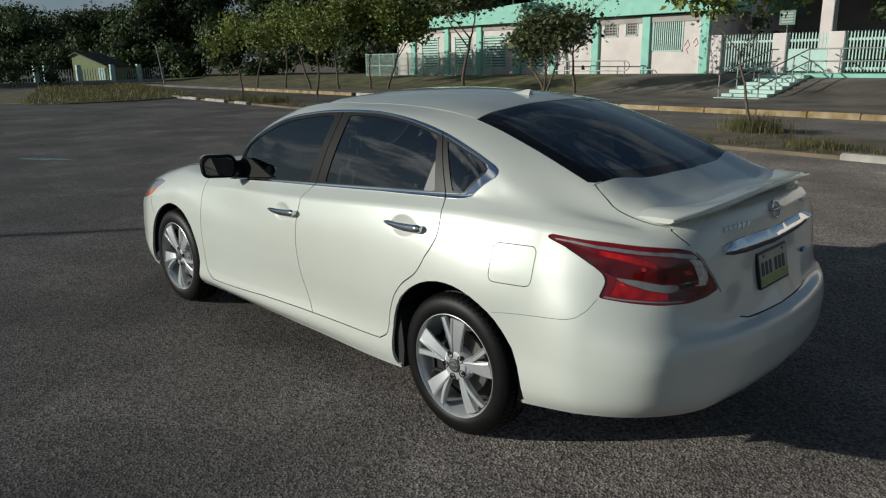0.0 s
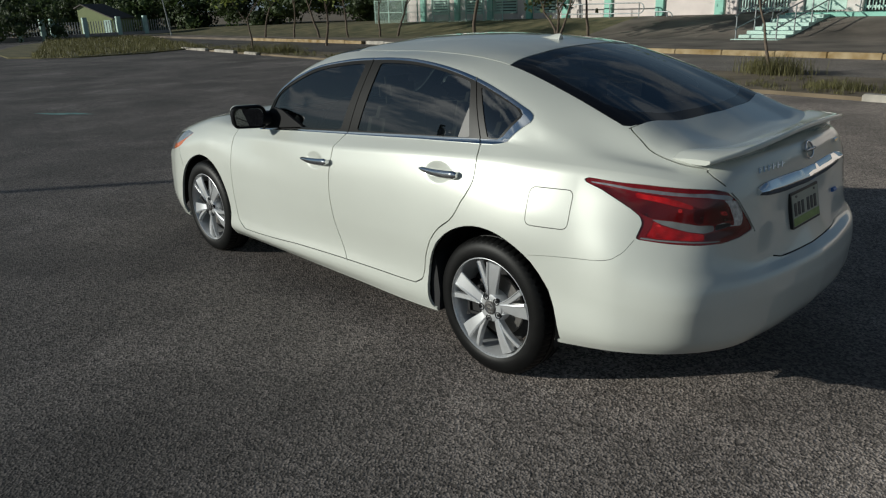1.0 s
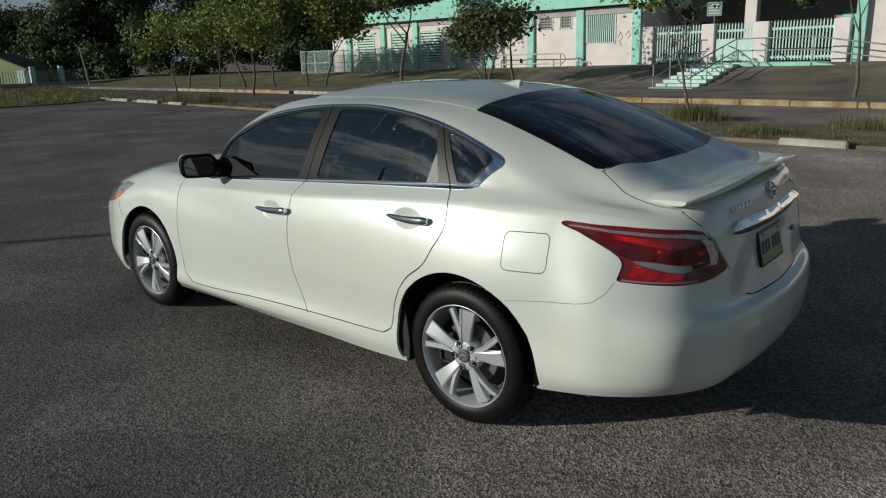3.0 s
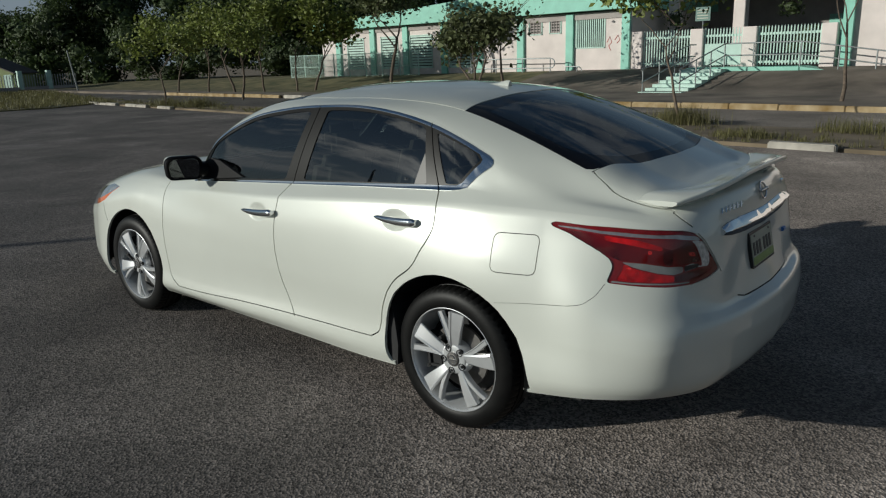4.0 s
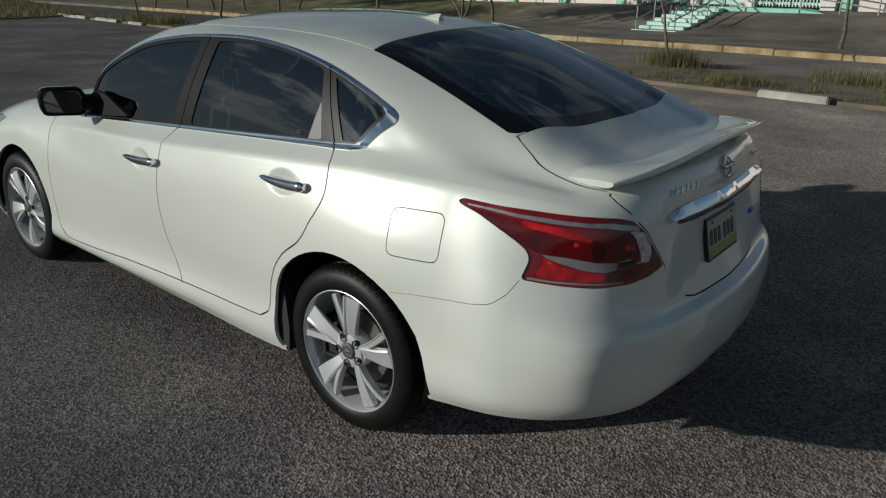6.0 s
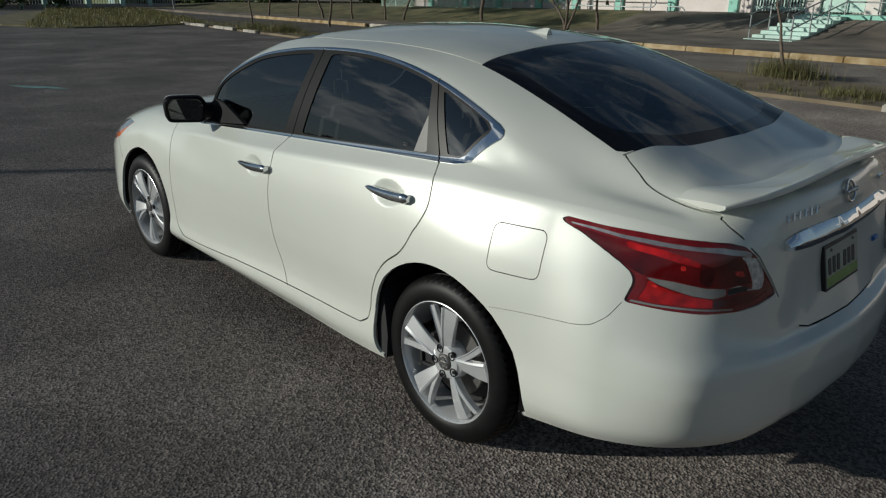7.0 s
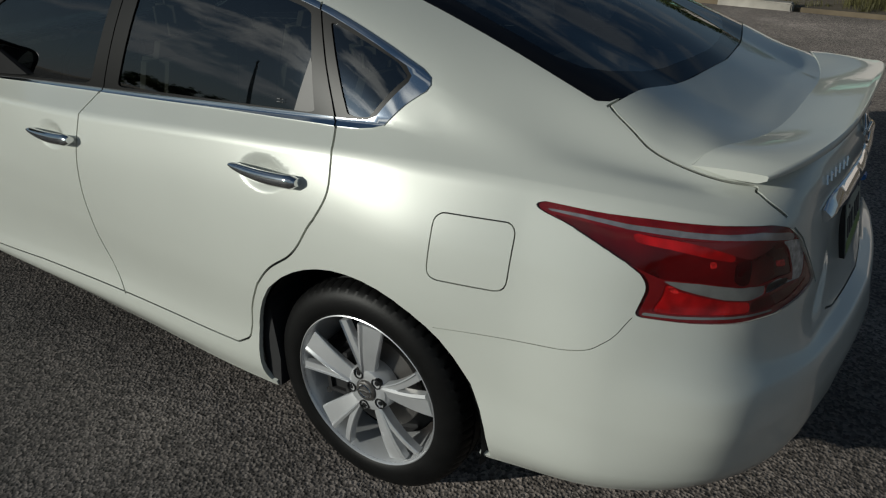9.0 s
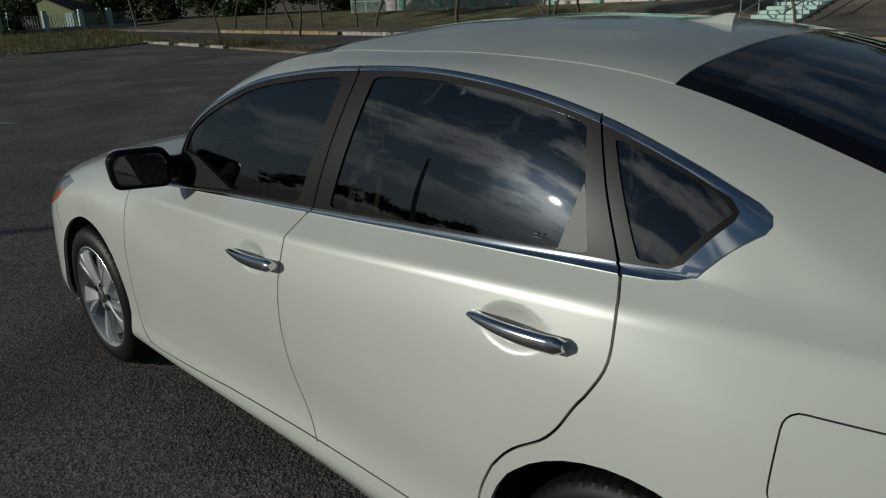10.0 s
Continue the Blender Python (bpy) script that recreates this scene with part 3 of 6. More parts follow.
# an island of rough grass at the end of the lot
bm = bmesh.new()
ring = [(-34.6, 5.2), (-31.2, 7.1), (-30.8, 9.8), (-32.0, 12.0), (-40, 15.0), (-52, 18.0), (-56, 14.0), (-50, 9.5), (-42, 6.2)]
vs = [bm.verts.new((x, y, -.02)) for x, y in ring]
f = bm.faces.new(vs)
ex = bmesh.ops.extrude_face_region(bm, geom=[f])["geom"]
for v in ex:
    if isinstance(v, bmesh.types.BMVert):
        v.co.z = .05
bmesh.ops.recalc_face_normals(bm, faces=bm.faces[:])
tagged(mesh_object("grass_island", bm, LAWN), "raised island of rough yellowish grass", "island", kind="structure")


def scatter_blades(name, places, height, width, mat, label, seed, clump=9):
    """Tufts of bent blades, one object."""
    rnd = random.Random(seed)
    verts, faces = [], []
    for x, y, z, size in places:
        for _ in range(clump):
            a = rnd.uniform(0, 6.283)
            h = height * size * rnd.uniform(.5, 1.15)
            lean = rnd.uniform(.1, .6) * h
            dx, dy = math.cos(a), math.sin(a)
            px, py = x + rnd.gauss(0, .09 * size), y + rnd.gauss(0, .09 * size)
            w = width * rnd.uniform(.6, 1.3)
            b = len(verts)
            verts += [(px - dy * w, py + dx * w, z), (px + dy * w, py - dx * w, z),
                      (px + dx * lean * .4 + dy * w * .6, py + dy * lean * .4 - dx * w * .6, z + h * .6), (px + dx * lean * .4 - dy * w * .6, py + dy * lean * .4 + dx * w * .6, z + h * .6),
                      (px + dx * lean, py + dy * lean, z + h)]
            faces += [(b, b + 1, b + 2, b + 3), (b + 3, b + 2, b + 4)]
    me = bpy.data.meshes.new(name)
    me.from_pydata(verts, [], faces)
    me.materials.append(mat)
    return tagged(new(name, me), label, "grass", kind="stuff")


rnd = random.Random(7)
tufts = []
for _ in range(700):
    x = rnd.uniform(-36, 8)
    tufts.append((x, kerb_y(x) + .25 + abs(rnd.gauss(0, .9)), .045, rnd.uniform(.2, .65)))
for cx, cy, n, s in ((-4.75, 12.6, 90, 1.9), (-25.6, 12.1, 50, 1.8), (-2.6, 10.6, 40, .9), (0.3, 10.3, 70, 1.1), (-23.5, 12.2, 60, 2.0), (-1.0, 12.2, 40, 1.5)):
    for _ in range(n):
        tufts.append((rnd.gauss(cx, .34), rnd.gauss(cy, .26), .045, s * rnd.uniform(.5, 1.1)))
scatter_blades("verge_grass", tufts, .22, .0045, GRASS, "dry green weeds growing along the verge", 3, 18)
tufts = []
for _ in range(4200):
    x, y = rnd.uniform(-56, -31), rnd.uniform(5, 18)
    if 5.2 + (-31 - x) * .30 < y < 12.6 + (-31 - x) * .27:
        tufts.append((x, y, .05, rnd.uniform(.5, 1.2)))
scatter_blades("island_grass", tufts, .24, .009, GRASS, "tall dry grass on the island", 4, 8)


# ---- trees ----
def grow(bm, rnd, base, direction, length, radius, depth, tips, spread=.6, up=.25):
    """A limb that bends, tapers and forks."""
    pts, radii = [Vector(base)], [radius]
    d = Vector(direction).normalized()
    n = 5
    for i in range(n):
        d = (d + Vector((rnd.gauss(0, .12), rnd.gauss(0, .12), rnd.gauss(.03, .08)))).normalized()
        pts.append(pts[-1] + d * length / n)
        radii.append(radius * (1 - .45 * (i + 1) / n))
    tube(bm, pts, radii, 7 if depth > 1 else 5, True)
    if depth == 0:
        tips.append((pts[-1], d))
        tips.append((pts[-3], d))
        return
    for k in range(3 if depth > 1 else 3):
        a = rnd.uniform(0, 6.283)
        side = Vector((math.cos(a), math.sin(a), up))
        nd = (d * (1 - spread) + side * spread + Vector((0, 0, .12))).normalized()
        grow(bm, rnd, pts[-1 - (k % 2)], nd, length * rnd.uniform(.6, .85), radii[-1] * .75, depth - 1, tips, spread, up)


def leaves(verts, faces, rnd, centre, count, spread, size, droop=.3):
    for _ in range(count):
        p = centre + Vector((rnd.gauss(0, spread), rnd.gauss(0, spread), rnd.gauss(0, spread * .75)))
        a = Vector((rnd.gauss(0, 1), rnd.gauss(0, 1), rnd.gauss(-droop, .6))).normalized()
        b = a.cross(Vector((rnd.gauss(0, 1), rnd.gauss(0, 1), rnd.gauss(0, 1)))).normalized()
        s = size * rnd.uniform(.6, 1.3)
        k = len(verts)
        fold = a.cross(b) * s * .12
        verts += [tuple(p), tuple(p + a * s * .5 + b * s * .32 + fold), tuple(p + a * s), tuple(p + a * s * .5 - b * s * .32 + fold)]
        faces.append((k, k + 1, k + 2, k + 3))


def tree(x, y, z, height, crown, seed, mat, label, trunk=.06, bare=.45, lean=(0, 0), size=.13, per_tip=26, stems=1, depth=2, group="trees along the road"):
    rnd = random.Random(seed)
    root = new("tree")
    root.location = (x, y, z)
    tagged(root, label, "tree", group)
    bm = bmesh.new()
    tips = []
    for s in range(stems):
        a = 6.283 * s / stems + .6
        out = Vector((math.cos(a) * .5, math.sin(a) * .5, 1)) if stems > 1 else Vector((lean[0], lean[1], 1))
        grow(bm, rnd, (0, 0, -.05), out, height * bare, trunk, depth, tips, .55)
    top = max(t[0].z for t in tips)
    wide = max(max(abs(t[0].x), abs(t[0].y)) for t in tips)
    kz, kx = (height - crown * .25) / top, crown / max(wide, .1)
    for v in bm.verts:
        s = min(1, max(0, v.co.z / (height * bare)))
        v.co.z *= kz
        v.co.x *= 1 + (kx - 1) * s * .8
        v.co.y *= 1 + (kx - 1) * s * .8
    part("trunk", bm, BARK, root, "", True, 60)
    verts, faces = [], []
    for p, d in tips:
        s = min(1, max(0, p.z / (height * bare)))
        q = Vector((p.x * (1 + (kx - 1) * s * .8), p.y * (1 + (kx - 1) * s * .8), p.z * kz))
        leaves(verts, faces, rnd, q, per_tip, crown * .20, size)
    raw_part("crown", verts, faces, mat, root)
    return root


G, D = "small green roadside tree with a slim trunk", "small tree with dark reddish green leaves"
tree(-25.6, 11.95, .05, 3.3, 1.3, 1, LEAF, G, .045, per_tip=60, size=.17)
tree(-26.8, 16.4, 0, 3.9, 1.7, 2, LEAF, G, .06, per_tip=70, size=.18)
tree(-37.3, 19.3, .12, 4.2, 1.7, 3, LEAF, G, .06, per_tip=85, size=.23)
tree(-34.5, 19.5, .12, 4.6, 1.8, 4, LEAF, G, .06, per_tip=85, size=.23)
tree(-32.3, 19.7, .12, 4.6, 1.9, 5, LEAF, G, .07, per_tip=95, size=.23)
tree(-30.8, 20.5, .12, 4.5, 1.8, 6, LEAF, G, .06, per_tip=95, size=.23)
tree(-29.1, 21.3, .12, 4.7, 1.8, 7, LEAF, G, .06, per_tip=95, size=.23)
tree(-28.4, 21.9, .12, 4.8, 2.0, 8, LEAF, G, .07, per_tip=95, size=.23)
tree(-24.4, 23.5, .2, 5.2, 2.0, 9, LEAF_DARK, G, .09, .40, per_tip=85, size=.24)
tree(-16.4, 20.0, .11, 3.45, 1.85, 10, LEAF_DARK, D, .055, .40, stems=3, per_tip=44, size=.25)
tree(-16.9, 22.6, .12, 5.0, 1.5, 11, LEAF_DARK, "thin sparse tree with few leaves", .07, .5, (.1, 0), per_tip=6, size=.16)
sapling = tree(-4.75, 12.6, .05, 4.0, 1.7, 12, LEAF, "thin leaning sapling among weeds on the verge", .04, .5, (-.10, 0), per_tip=70, size=.15)
# its leafy side branch
rnd = random.Random(31)
bm = bmesh.new()
reach = [(-.22, -.02, 2.1), (-.65, -.25, 2.6), (-1.05, -.45, 2.85), (-1.5, -.6, 2.85)]
tube(bm, reach, [.022, .016, .012, .006], 6)
for k in range(6):
    p = Vector(reach[1]).lerp(Vector(reach[3]), k / 5)
    tube(bm, [p, p + Vector((rnd.gauss(-.1, .15), rnd.gauss(0, .2), rnd.uniform(.05, .35)))], [.008, .003], 5)
part("branch", bm, BARK, sapling, "", True, 60)
verts, faces = [], []
for k in range(13):
    p = Vector(reach[1]).lerp(Vector(reach[3]), k / 12) + Vector((rnd.gauss(0, .1), rnd.gauss(0, .12), rnd.uniform(-.12, .38)))
    leaves(verts, faces, rnd, p, 34, .15, .15, .7)
raw_part("branch_leaves", verts, faces, LEAF, sapling)
tree(-3.1, 19.3, .12, 4.6, 1.4, 13, LEAF_DARK, "slim tree with small dark leaves on the pavement", .06, .45, (.08, 0), per_tip=16, size=.15)


def wood(name, spots, seed, label, density=1.0, size=.42):
    """A far wood: uneven crowns, each a dark heart under a shell of many leaves that follow its form; one object."""
    rng = np.random.default_rng(seed)
    quads, cores = [], []
    bm = bmesh.new()
    for x, y, z, r, h in spots:
        lumps = max(3, int(r * 2.2))
        for _ in range(lumps):
            a, q = rng.uniform(0, 6.283), rng.random() ** .5
            lr = r * rng.uniform(.42, .62)
            c = np.array((x + math.cos(a) * r * q * .7, y + math.sin(a) * r * q * .7, z + max(lr * .55, (h - lr * .6) * rng.uniform(.25, 1) ** .8)))
            squash = np.array((1, 1, rng.uniform(.65, .95)))
            heart = bmesh.ops.create_icosphere(bm, subdivisions=1, radius=lr * .62)["verts"]
            for v in heart:
                v.co = Vector(c + np.array(v.co) * squash * rng.uniform(.8, 1.1))
            n = int(density * 4.6 * (lr / size) ** 2) + 6
            d = rng.normal(size=(n, 3))
            d /= np.linalg.norm(d, axis=1)[:, None]
            wave = 1 + .16 * np.sin(d[:, 0] * 7 + a * 3) * np.sin(d[:, 1] * 6 + a) + .12 * np.sin(d[:, 2] * 9 + a)
            p = c + d * squash * lr * (wave * rng.uniform(.72, 1.12, n))[:, None]
            nor = d + rng.normal(scale=.45, size=(n, 3))
            nor /= np.linalg.norm(nor, axis=1)[:, None]
            t = np.cross(nor, rng.normal(size=(n, 3)))
            t /= np.linalg.norm(t, axis=1)[:, None]
            b = np.cross(nor, t)
            s = (size * rng.uniform(.45, 1.2, n))[:, None]
            quads.append(np.stack([p - t * s * .5, p + b * s * .34 - nor * s * .08, p + t * s * .5, p - b * s * .34 - nor * s * .08], 1).reshape(-1, 3))
    verts = np.concatenate(quads)
    faces = np.arange(len(verts)).reshape(-1, 4)
    bm.verts.index_update()
    base = len(verts)
    core_v = np.array([v.co[:] for v in bm.verts])
    core_f = [[base + v.index for v in f.verts] for f in bm.faces]
    bm.free()
    me = bpy.data.meshes.new(name)
    me.from_pydata(np.concatenate([verts, core_v]).tolist(), [], faces.tolist() + core_f)
    me.materials.append(LEAF_FOREST)
    return tagged(new(name, me), label, "woodland", kind="stuff")


rnd = random.Random(21)
EDGE = [(-84, 4), (-72, 17), (-60, 26.5), (-50, 30), (-42, 36), (-36, 43), (-24, 46), (-6, 48), (16, 50)]
spots = []
for (ax, ay), (bx, by) in zip(EDGE, EDGE[1:]):
    n = int(math.hypot(bx - ax, by - ay) / 1.5)
    for k in range(n):
        s = k / n
        x, y = ax + (bx - ax) * s, ay + (by - ay) * s
        nx, ny = -(by - ay), bx - ax
        m = math.hypot(nx, ny)
        nx, ny = nx / m, ny / m
        low = 6.0 if x < -66 else 8.5
        spots.append((x + nx * rnd.uniform(0, 2), y + ny * rnd.uniform(0, 2), 0, rnd.uniform(1.4, 2.2), rnd.uniform(2.2, 4.0)))
        spots.append((x + nx * rnd.uniform(2.5, 6), y + ny * rnd.uniform(2.5, 6), 0, rnd.uniform(2.2, 3.4), rnd.uniform(low - 2, low + 1)))
        spots.append((x + nx * rnd.uniform(7, 13), y + ny * rnd.uniform(7, 13), 0, rnd.uniform(2.6, 4.0), rnd.uniform(low, low + 4)))
wood("far_wood", spots, 5, "dense dark green wood on the slope behind the road", 3.6, .33)
spots = [(x, y, 0, 1.5, h) for x, y, h in ((-57.5, 13.0, 2.5), (-58, 11.9, 3.2), (-57.2, 10.6, 2.4))]
wood("shrubs", spots, 8, "dark green shrubs in front of the shed", 3.5, .30)
spots = [(-120 + k * 4 + rnd.uniform(-2, 2), -72 - rnd.uniform(0, 12), 0, rnd.uniform(2.4, 4), rnd.uniform(4.0, 8.0)) for k in range(52)]
wood("tree_line", spots, 6, "line of trees far across the lot", 2.0, .8)

post = tagged(new("lamp_post"), "tall dark lamp post far across the lot", "lamp post")
bm = bmesh.new()
tube(bm, [(-15.1, -14.4, -.1), (-15.1, -14.4, 3), (-15.05, -14.3, 5.4)], [.09, .08, .06], 12)
part("shaft", bm, STEEL, post, "", True, 60)
bm = bmesh.new()
tube(bm, [(-15.05, -14.3, 5.3), (-14.9, -14.1, 5.5), (-14.5, -13.8, 5.55)], [.04, .04, .06], 8)
part("lamp_head", bm, STEEL, post, "", True, 60)


# ---- the car: panels cut from the skin ----
def by_z(points, low=1.0, high=8.0):
    """(u, z) on the flank to (u, v)."""
    return [(u, line_at(u, z, low, high)) for u, z in points]


def rounded(points, radius, steps=4):
    """A closed outline with round corners."""
    out, n = [], len(points)
    for i, p in enumerate(points):
        p, a, b = Vector(p), Vector(points[i - 1]), Vector(points[(i + 1) % n])
        ra, rb = min(radius, (a - p).length * .45), min(radius, (b - p).length * .45)
        p0, p1 = p + (a - p).normalized() * ra, p + (b - p).normalized() * rb
        for k in range(steps + 1):
            s = k / steps
            out.append(tuple(p0 * (1 - s) ** 2 + p * 2 * s * (1 - s) + p1 * s * s))
    return out


def softened(points, steps=6):
    """An open line drawn smooth through its points."""
    p = np.array(points, float)
    k = np.r_[0, np.cumsum(np.linalg.norm(np.diff(p, axis=0), axis=1))]
    at = np.unique(np.r_[np.linspace(0, k[-1], steps * (len(p) - 1) + 1)])
    return [tuple(q) for q in glide(k, p, tangents(k, p), at)]


def band(points, width):
    """A strip of that width in metres along an open (u, v) line, as a closed outline."""
    p = np.array(points, float)
    d = np.empty_like(p)
    d[1:-1], d[0], d[-1] = p[2:] - p[:-2], p[1] - p[0], p[-1] - p[-2]
    e = 1e-3
    su = np.linalg.norm(skin(p[:, 0] + e, p[:, 1]) - skin(p[:, 0] - e, p[:, 1]), axis=1) / (2 * e)
    vc = np.clip(p[:, 1], .01, 10.99)
    sv = np.linalg.norm(skin(p[:, 0], vc + e) - skin(p[:, 0], vc - e), axis=1) / (2 * e)
    m = d * np.c_[su, sv]
    n = np.c_[-m[:, 1], m[:, 0]] / (np.linalg.norm(m, axis=1)[:, None] + 1e-12)
    off = n / np.c_[su, sv] * width / 2
    return [tuple(q) for q in np.r_[p + off, (p - off)[::-1]]]


def inside(outline, a, b):
    """Which of the places (a, b) lie within the outline."""
    o = np.array(outline)
    hit = np.zeros(len(a), bool)
    for (x0, y0), (x1, y1) in zip(o, np.roll(o, -1, axis=0)):
        cross = (y0 > b) != (y1 > b)
        with np.errstate(divide="ignore", invalid="ignore"):
            hit ^= cross & (a < (x1 - x0) * (b - y0) / (y1 - y0) + x0)
    return hit


GAP = .0054
SEAM_B = softened(by_z([(-1.045, .330), (-1.085, .40), (-1.118, .50), (-1.127, .62), (-1.120, .76), (-1.108, .85), (-1.096, .93), (-1.083, .985)]) + [(-1.074, 6.9)])
SEAM_C = softened([(-.078, 6.78)] + by_z([(-.050, 1.0), (-.050, .93), (-.095, .845), (-.165, .742), (-.245, .683), (-.315, .603), (-.362, .51), (-.388, .43), (-.410, .388), (-.455, .362)]))
DOOR_FOOT = by_z([(-.455, .362), (-.76, .349), (-1.045, .336), (-1.57, .314), (-2.1, .285), (-2.20, .284)])
SEAM_A = softened(by_z([(-2.20, .284), (-2.275, .322), (-2.315, .41), (-2.332, .56), (-2.335, .74), (-2.345, .86)]) + [(-2.33, 6.9)])
FRONT_DOOR = SEAM_A + SEAM_B[::-1] + by_z([(-1.57, .314), (-2.1, .285)])
REAR_DOOR = SEAM_B + SEAM_C + DOOR_FOOT[:3]
fuel_uz = rounded([(.250, .946), (.443, .953), (.443, .802), (.250, .794)], .03, 5)
FUEL = by_z(fuel_uz, 3.5, 6.5)
lamp_uz = [(.485, 1.008), (.60, 1.004), (.75, 1.001), (.90, .995), (1.02, .988), (1.09, .975), (1.14, .94), (1.19, .873), (1.226, .826), (1.15, .806), (1.05, .792), (.93, .793), (.82, .800), (.716, .810),
           (.722, .835), (.730, .868), (.715, .893), (.680, .914), (.63, .936), (.55, .970), (.482, .990), (.472, .999)]
LAMP = by_z(rounded(lamp_uz, .016, 3), 4.2, 6.3)
lamp_in = lambda pts, r=.010: by_z(rounded(pts, r, 2), 4.2, 6.3)
LAMP_STRIPE = lamp_in([(0.495, 0.995), (0.570, 0.995), (0.667, 0.989), (0.778, 0.985), (0.895, 0.979), (0.999, 0.976), (1.090, 0.964), (1.121, 0.955), (1.117, 0.943), (1.064, 0.952), (0.973, 0.963), (0.882, 0.968), (0.765, 0.974), (0.661, 0.980), (0.570, 0.988), (0.505, 0.991)])
# streak, sheen, glints and a dark patch, each drawn as coloured lens pieces
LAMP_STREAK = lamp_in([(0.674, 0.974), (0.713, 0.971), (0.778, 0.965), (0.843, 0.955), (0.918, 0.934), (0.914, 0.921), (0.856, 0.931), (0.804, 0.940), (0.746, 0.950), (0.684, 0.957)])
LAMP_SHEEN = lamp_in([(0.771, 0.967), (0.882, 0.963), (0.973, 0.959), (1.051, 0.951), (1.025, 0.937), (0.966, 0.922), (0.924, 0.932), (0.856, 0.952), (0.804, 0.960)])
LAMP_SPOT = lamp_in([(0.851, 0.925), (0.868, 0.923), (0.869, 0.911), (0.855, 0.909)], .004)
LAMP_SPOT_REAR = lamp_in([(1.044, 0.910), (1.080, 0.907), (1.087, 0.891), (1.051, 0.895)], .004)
LAMP_SHADE = lamp_in([(0.918, 0.919), (0.960, 0.924), (0.968, 0.914), (0.960, 0.869), (0.934, 0.866), (0.914, 0.880)])
LAMP_RED = lamp_in([(0.511, 0.986), (0.661, 0.975), (0.765, 0.970), (0.888, 0.963), (0.973, 0.959), (1.064, 0.948), (1.090, 0.929), (1.111, 0.874), (1.109, 0.869), (1.064, 0.871), (0.992, 0.862), (0.934, 0.863), (0.843, 0.880), (0.752, 0.888), (0.700, 0.908), (0.609, 0.945)])
LAMP_CLEAR = lamp_in([(1.068, 0.948), (1.121, 0.943), (1.148, 0.937), (1.172, 0.896), (1.172, 0.866), (1.161, 0.847), (1.097, 0.850), (1.013, 0.841), (1.015, 0.860), (1.064, 0.867), (1.117, 0.849), (1.117, 0.876), (1.094, 0.929)])
LAMP_LOUVRE = lamp_in([(1.015, 0.860), (1.054, 0.863), (1.095, 0.863), (1.103, 0.850), (1.064, 0.847), (1.015, 0.841)])
LAMP_WEDGE = lamp_in([(0.756, 0.884), (0.843, 0.878), (0.924, 0.865), (1.011, 0.860), (1.011, 0.840), (0.960, 0.834), (0.895, 0.842), (0.837, 0.855), (0.788, 0.870)])
LAMP_LOW = lamp_in([(0.765, 0.879), (0.784, 0.866), (0.843, 0.850), (0.895, 0.839), (0.963, 0.831), (0.963, 0.809), (0.895, 0.812), (0.804, 0.816), (0.747, 0.820), (0.762, 0.848)])
LAMP_LOW_DARK = lamp_in([(0.965, 0.831), (1.018, 0.835), (1.097, 0.841), (1.165, 0.844), (1.185, 0.838), (1.103, 0.814), (1.025, 0.809), (0.965, 0.809)])
# a further painted glint, low on the lens
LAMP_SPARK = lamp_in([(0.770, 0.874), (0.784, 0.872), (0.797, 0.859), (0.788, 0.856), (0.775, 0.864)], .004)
LAMP_LINE = lamp_in([(0.734, 0.818), (0.804, 0.812), (0.895, 0.808), (0.966, 0.805), (1.040, 0.803), (1.040, 0.799), (0.966, 0.800), (0.895, 0.803), (0.801, 0.807), (0.731, 0.812)], .004)
GLASS_IN = [(-.055, 11.1), (-.05, 10), (-.035, 9.26), (.2, 9.20), (.36, 9.20), (.43, 9.27), (.475, 9.42), (.525, 9.75), (.560, 10.1), (.583, 10.6), (.588, 11.1)]
LID_TOP = [(.548, 9.20), (.566, 9.42), (.605, 9.75), (.638, 10.1), (.655, 10.6), (.660, 11.1)]
DIVIDER = [(-.232, 7.03), (-.14, 7.03), (-.2, 7.55)]
BUMPER_SEAM = softened(by_z([(.27, .668), (.34, .680), (.445, .694), (.56, .708), (.63, .722), (.668, .745), (.715, .806)], 3.0, 5.5))
BUMPER = BUMPER_SEAM + by_z([(.82, .798), (.93, .790), (1.05, .789), (1.15, .803), (1.228, .822)], 4.2, 6) + by_z([(1.30, .758), (1.38, .705)], 3.9, 6) + [(1.46, 4.03), (1.6, 4.0), (1.80, 4.0), (1.80, -.1), (.2, -.1)]
LID_SIDE = softened([(.530, 9.03), (.60, 8.86), (.67, 8.62), (.80, 8.45), (.90, 8.30), (.965, 7.6), (1.0, 6.9), (1.075, 6.0)])
LID = LID_SIDE + by_z([(1.105, .97), (1.145, .94), (1.195, .873), (1.232, .822)], 4.2, 6.2) + by_z([(1.30, .758), (1.38, .705)], 3.9, 6) + [(1.46, 4.03), (1.6, 4.0), (1.80, 4.0), (1.80, 11.1)] + LID_TOP[::-1]
REAR_PANE = [(-.150, 11.1), (-.142, 10), (-.130, 9.0), (.2, 8.985), (.495, 8.985), (.525, 9.06)] + LID_TOP
ROOF = [(-1.27, 11.1), (-1.25, 10), (-1.22, 9.0), (-.130, 9.0), (-.142, 10), (-.150, 11.1)]
WINDSCREEN = [(-2.30, 11.1), (-2.27, 10), (-2.16, 9.0), (-1.22, 9.0), (-1.25, 10), (-1.27, 11.1)]
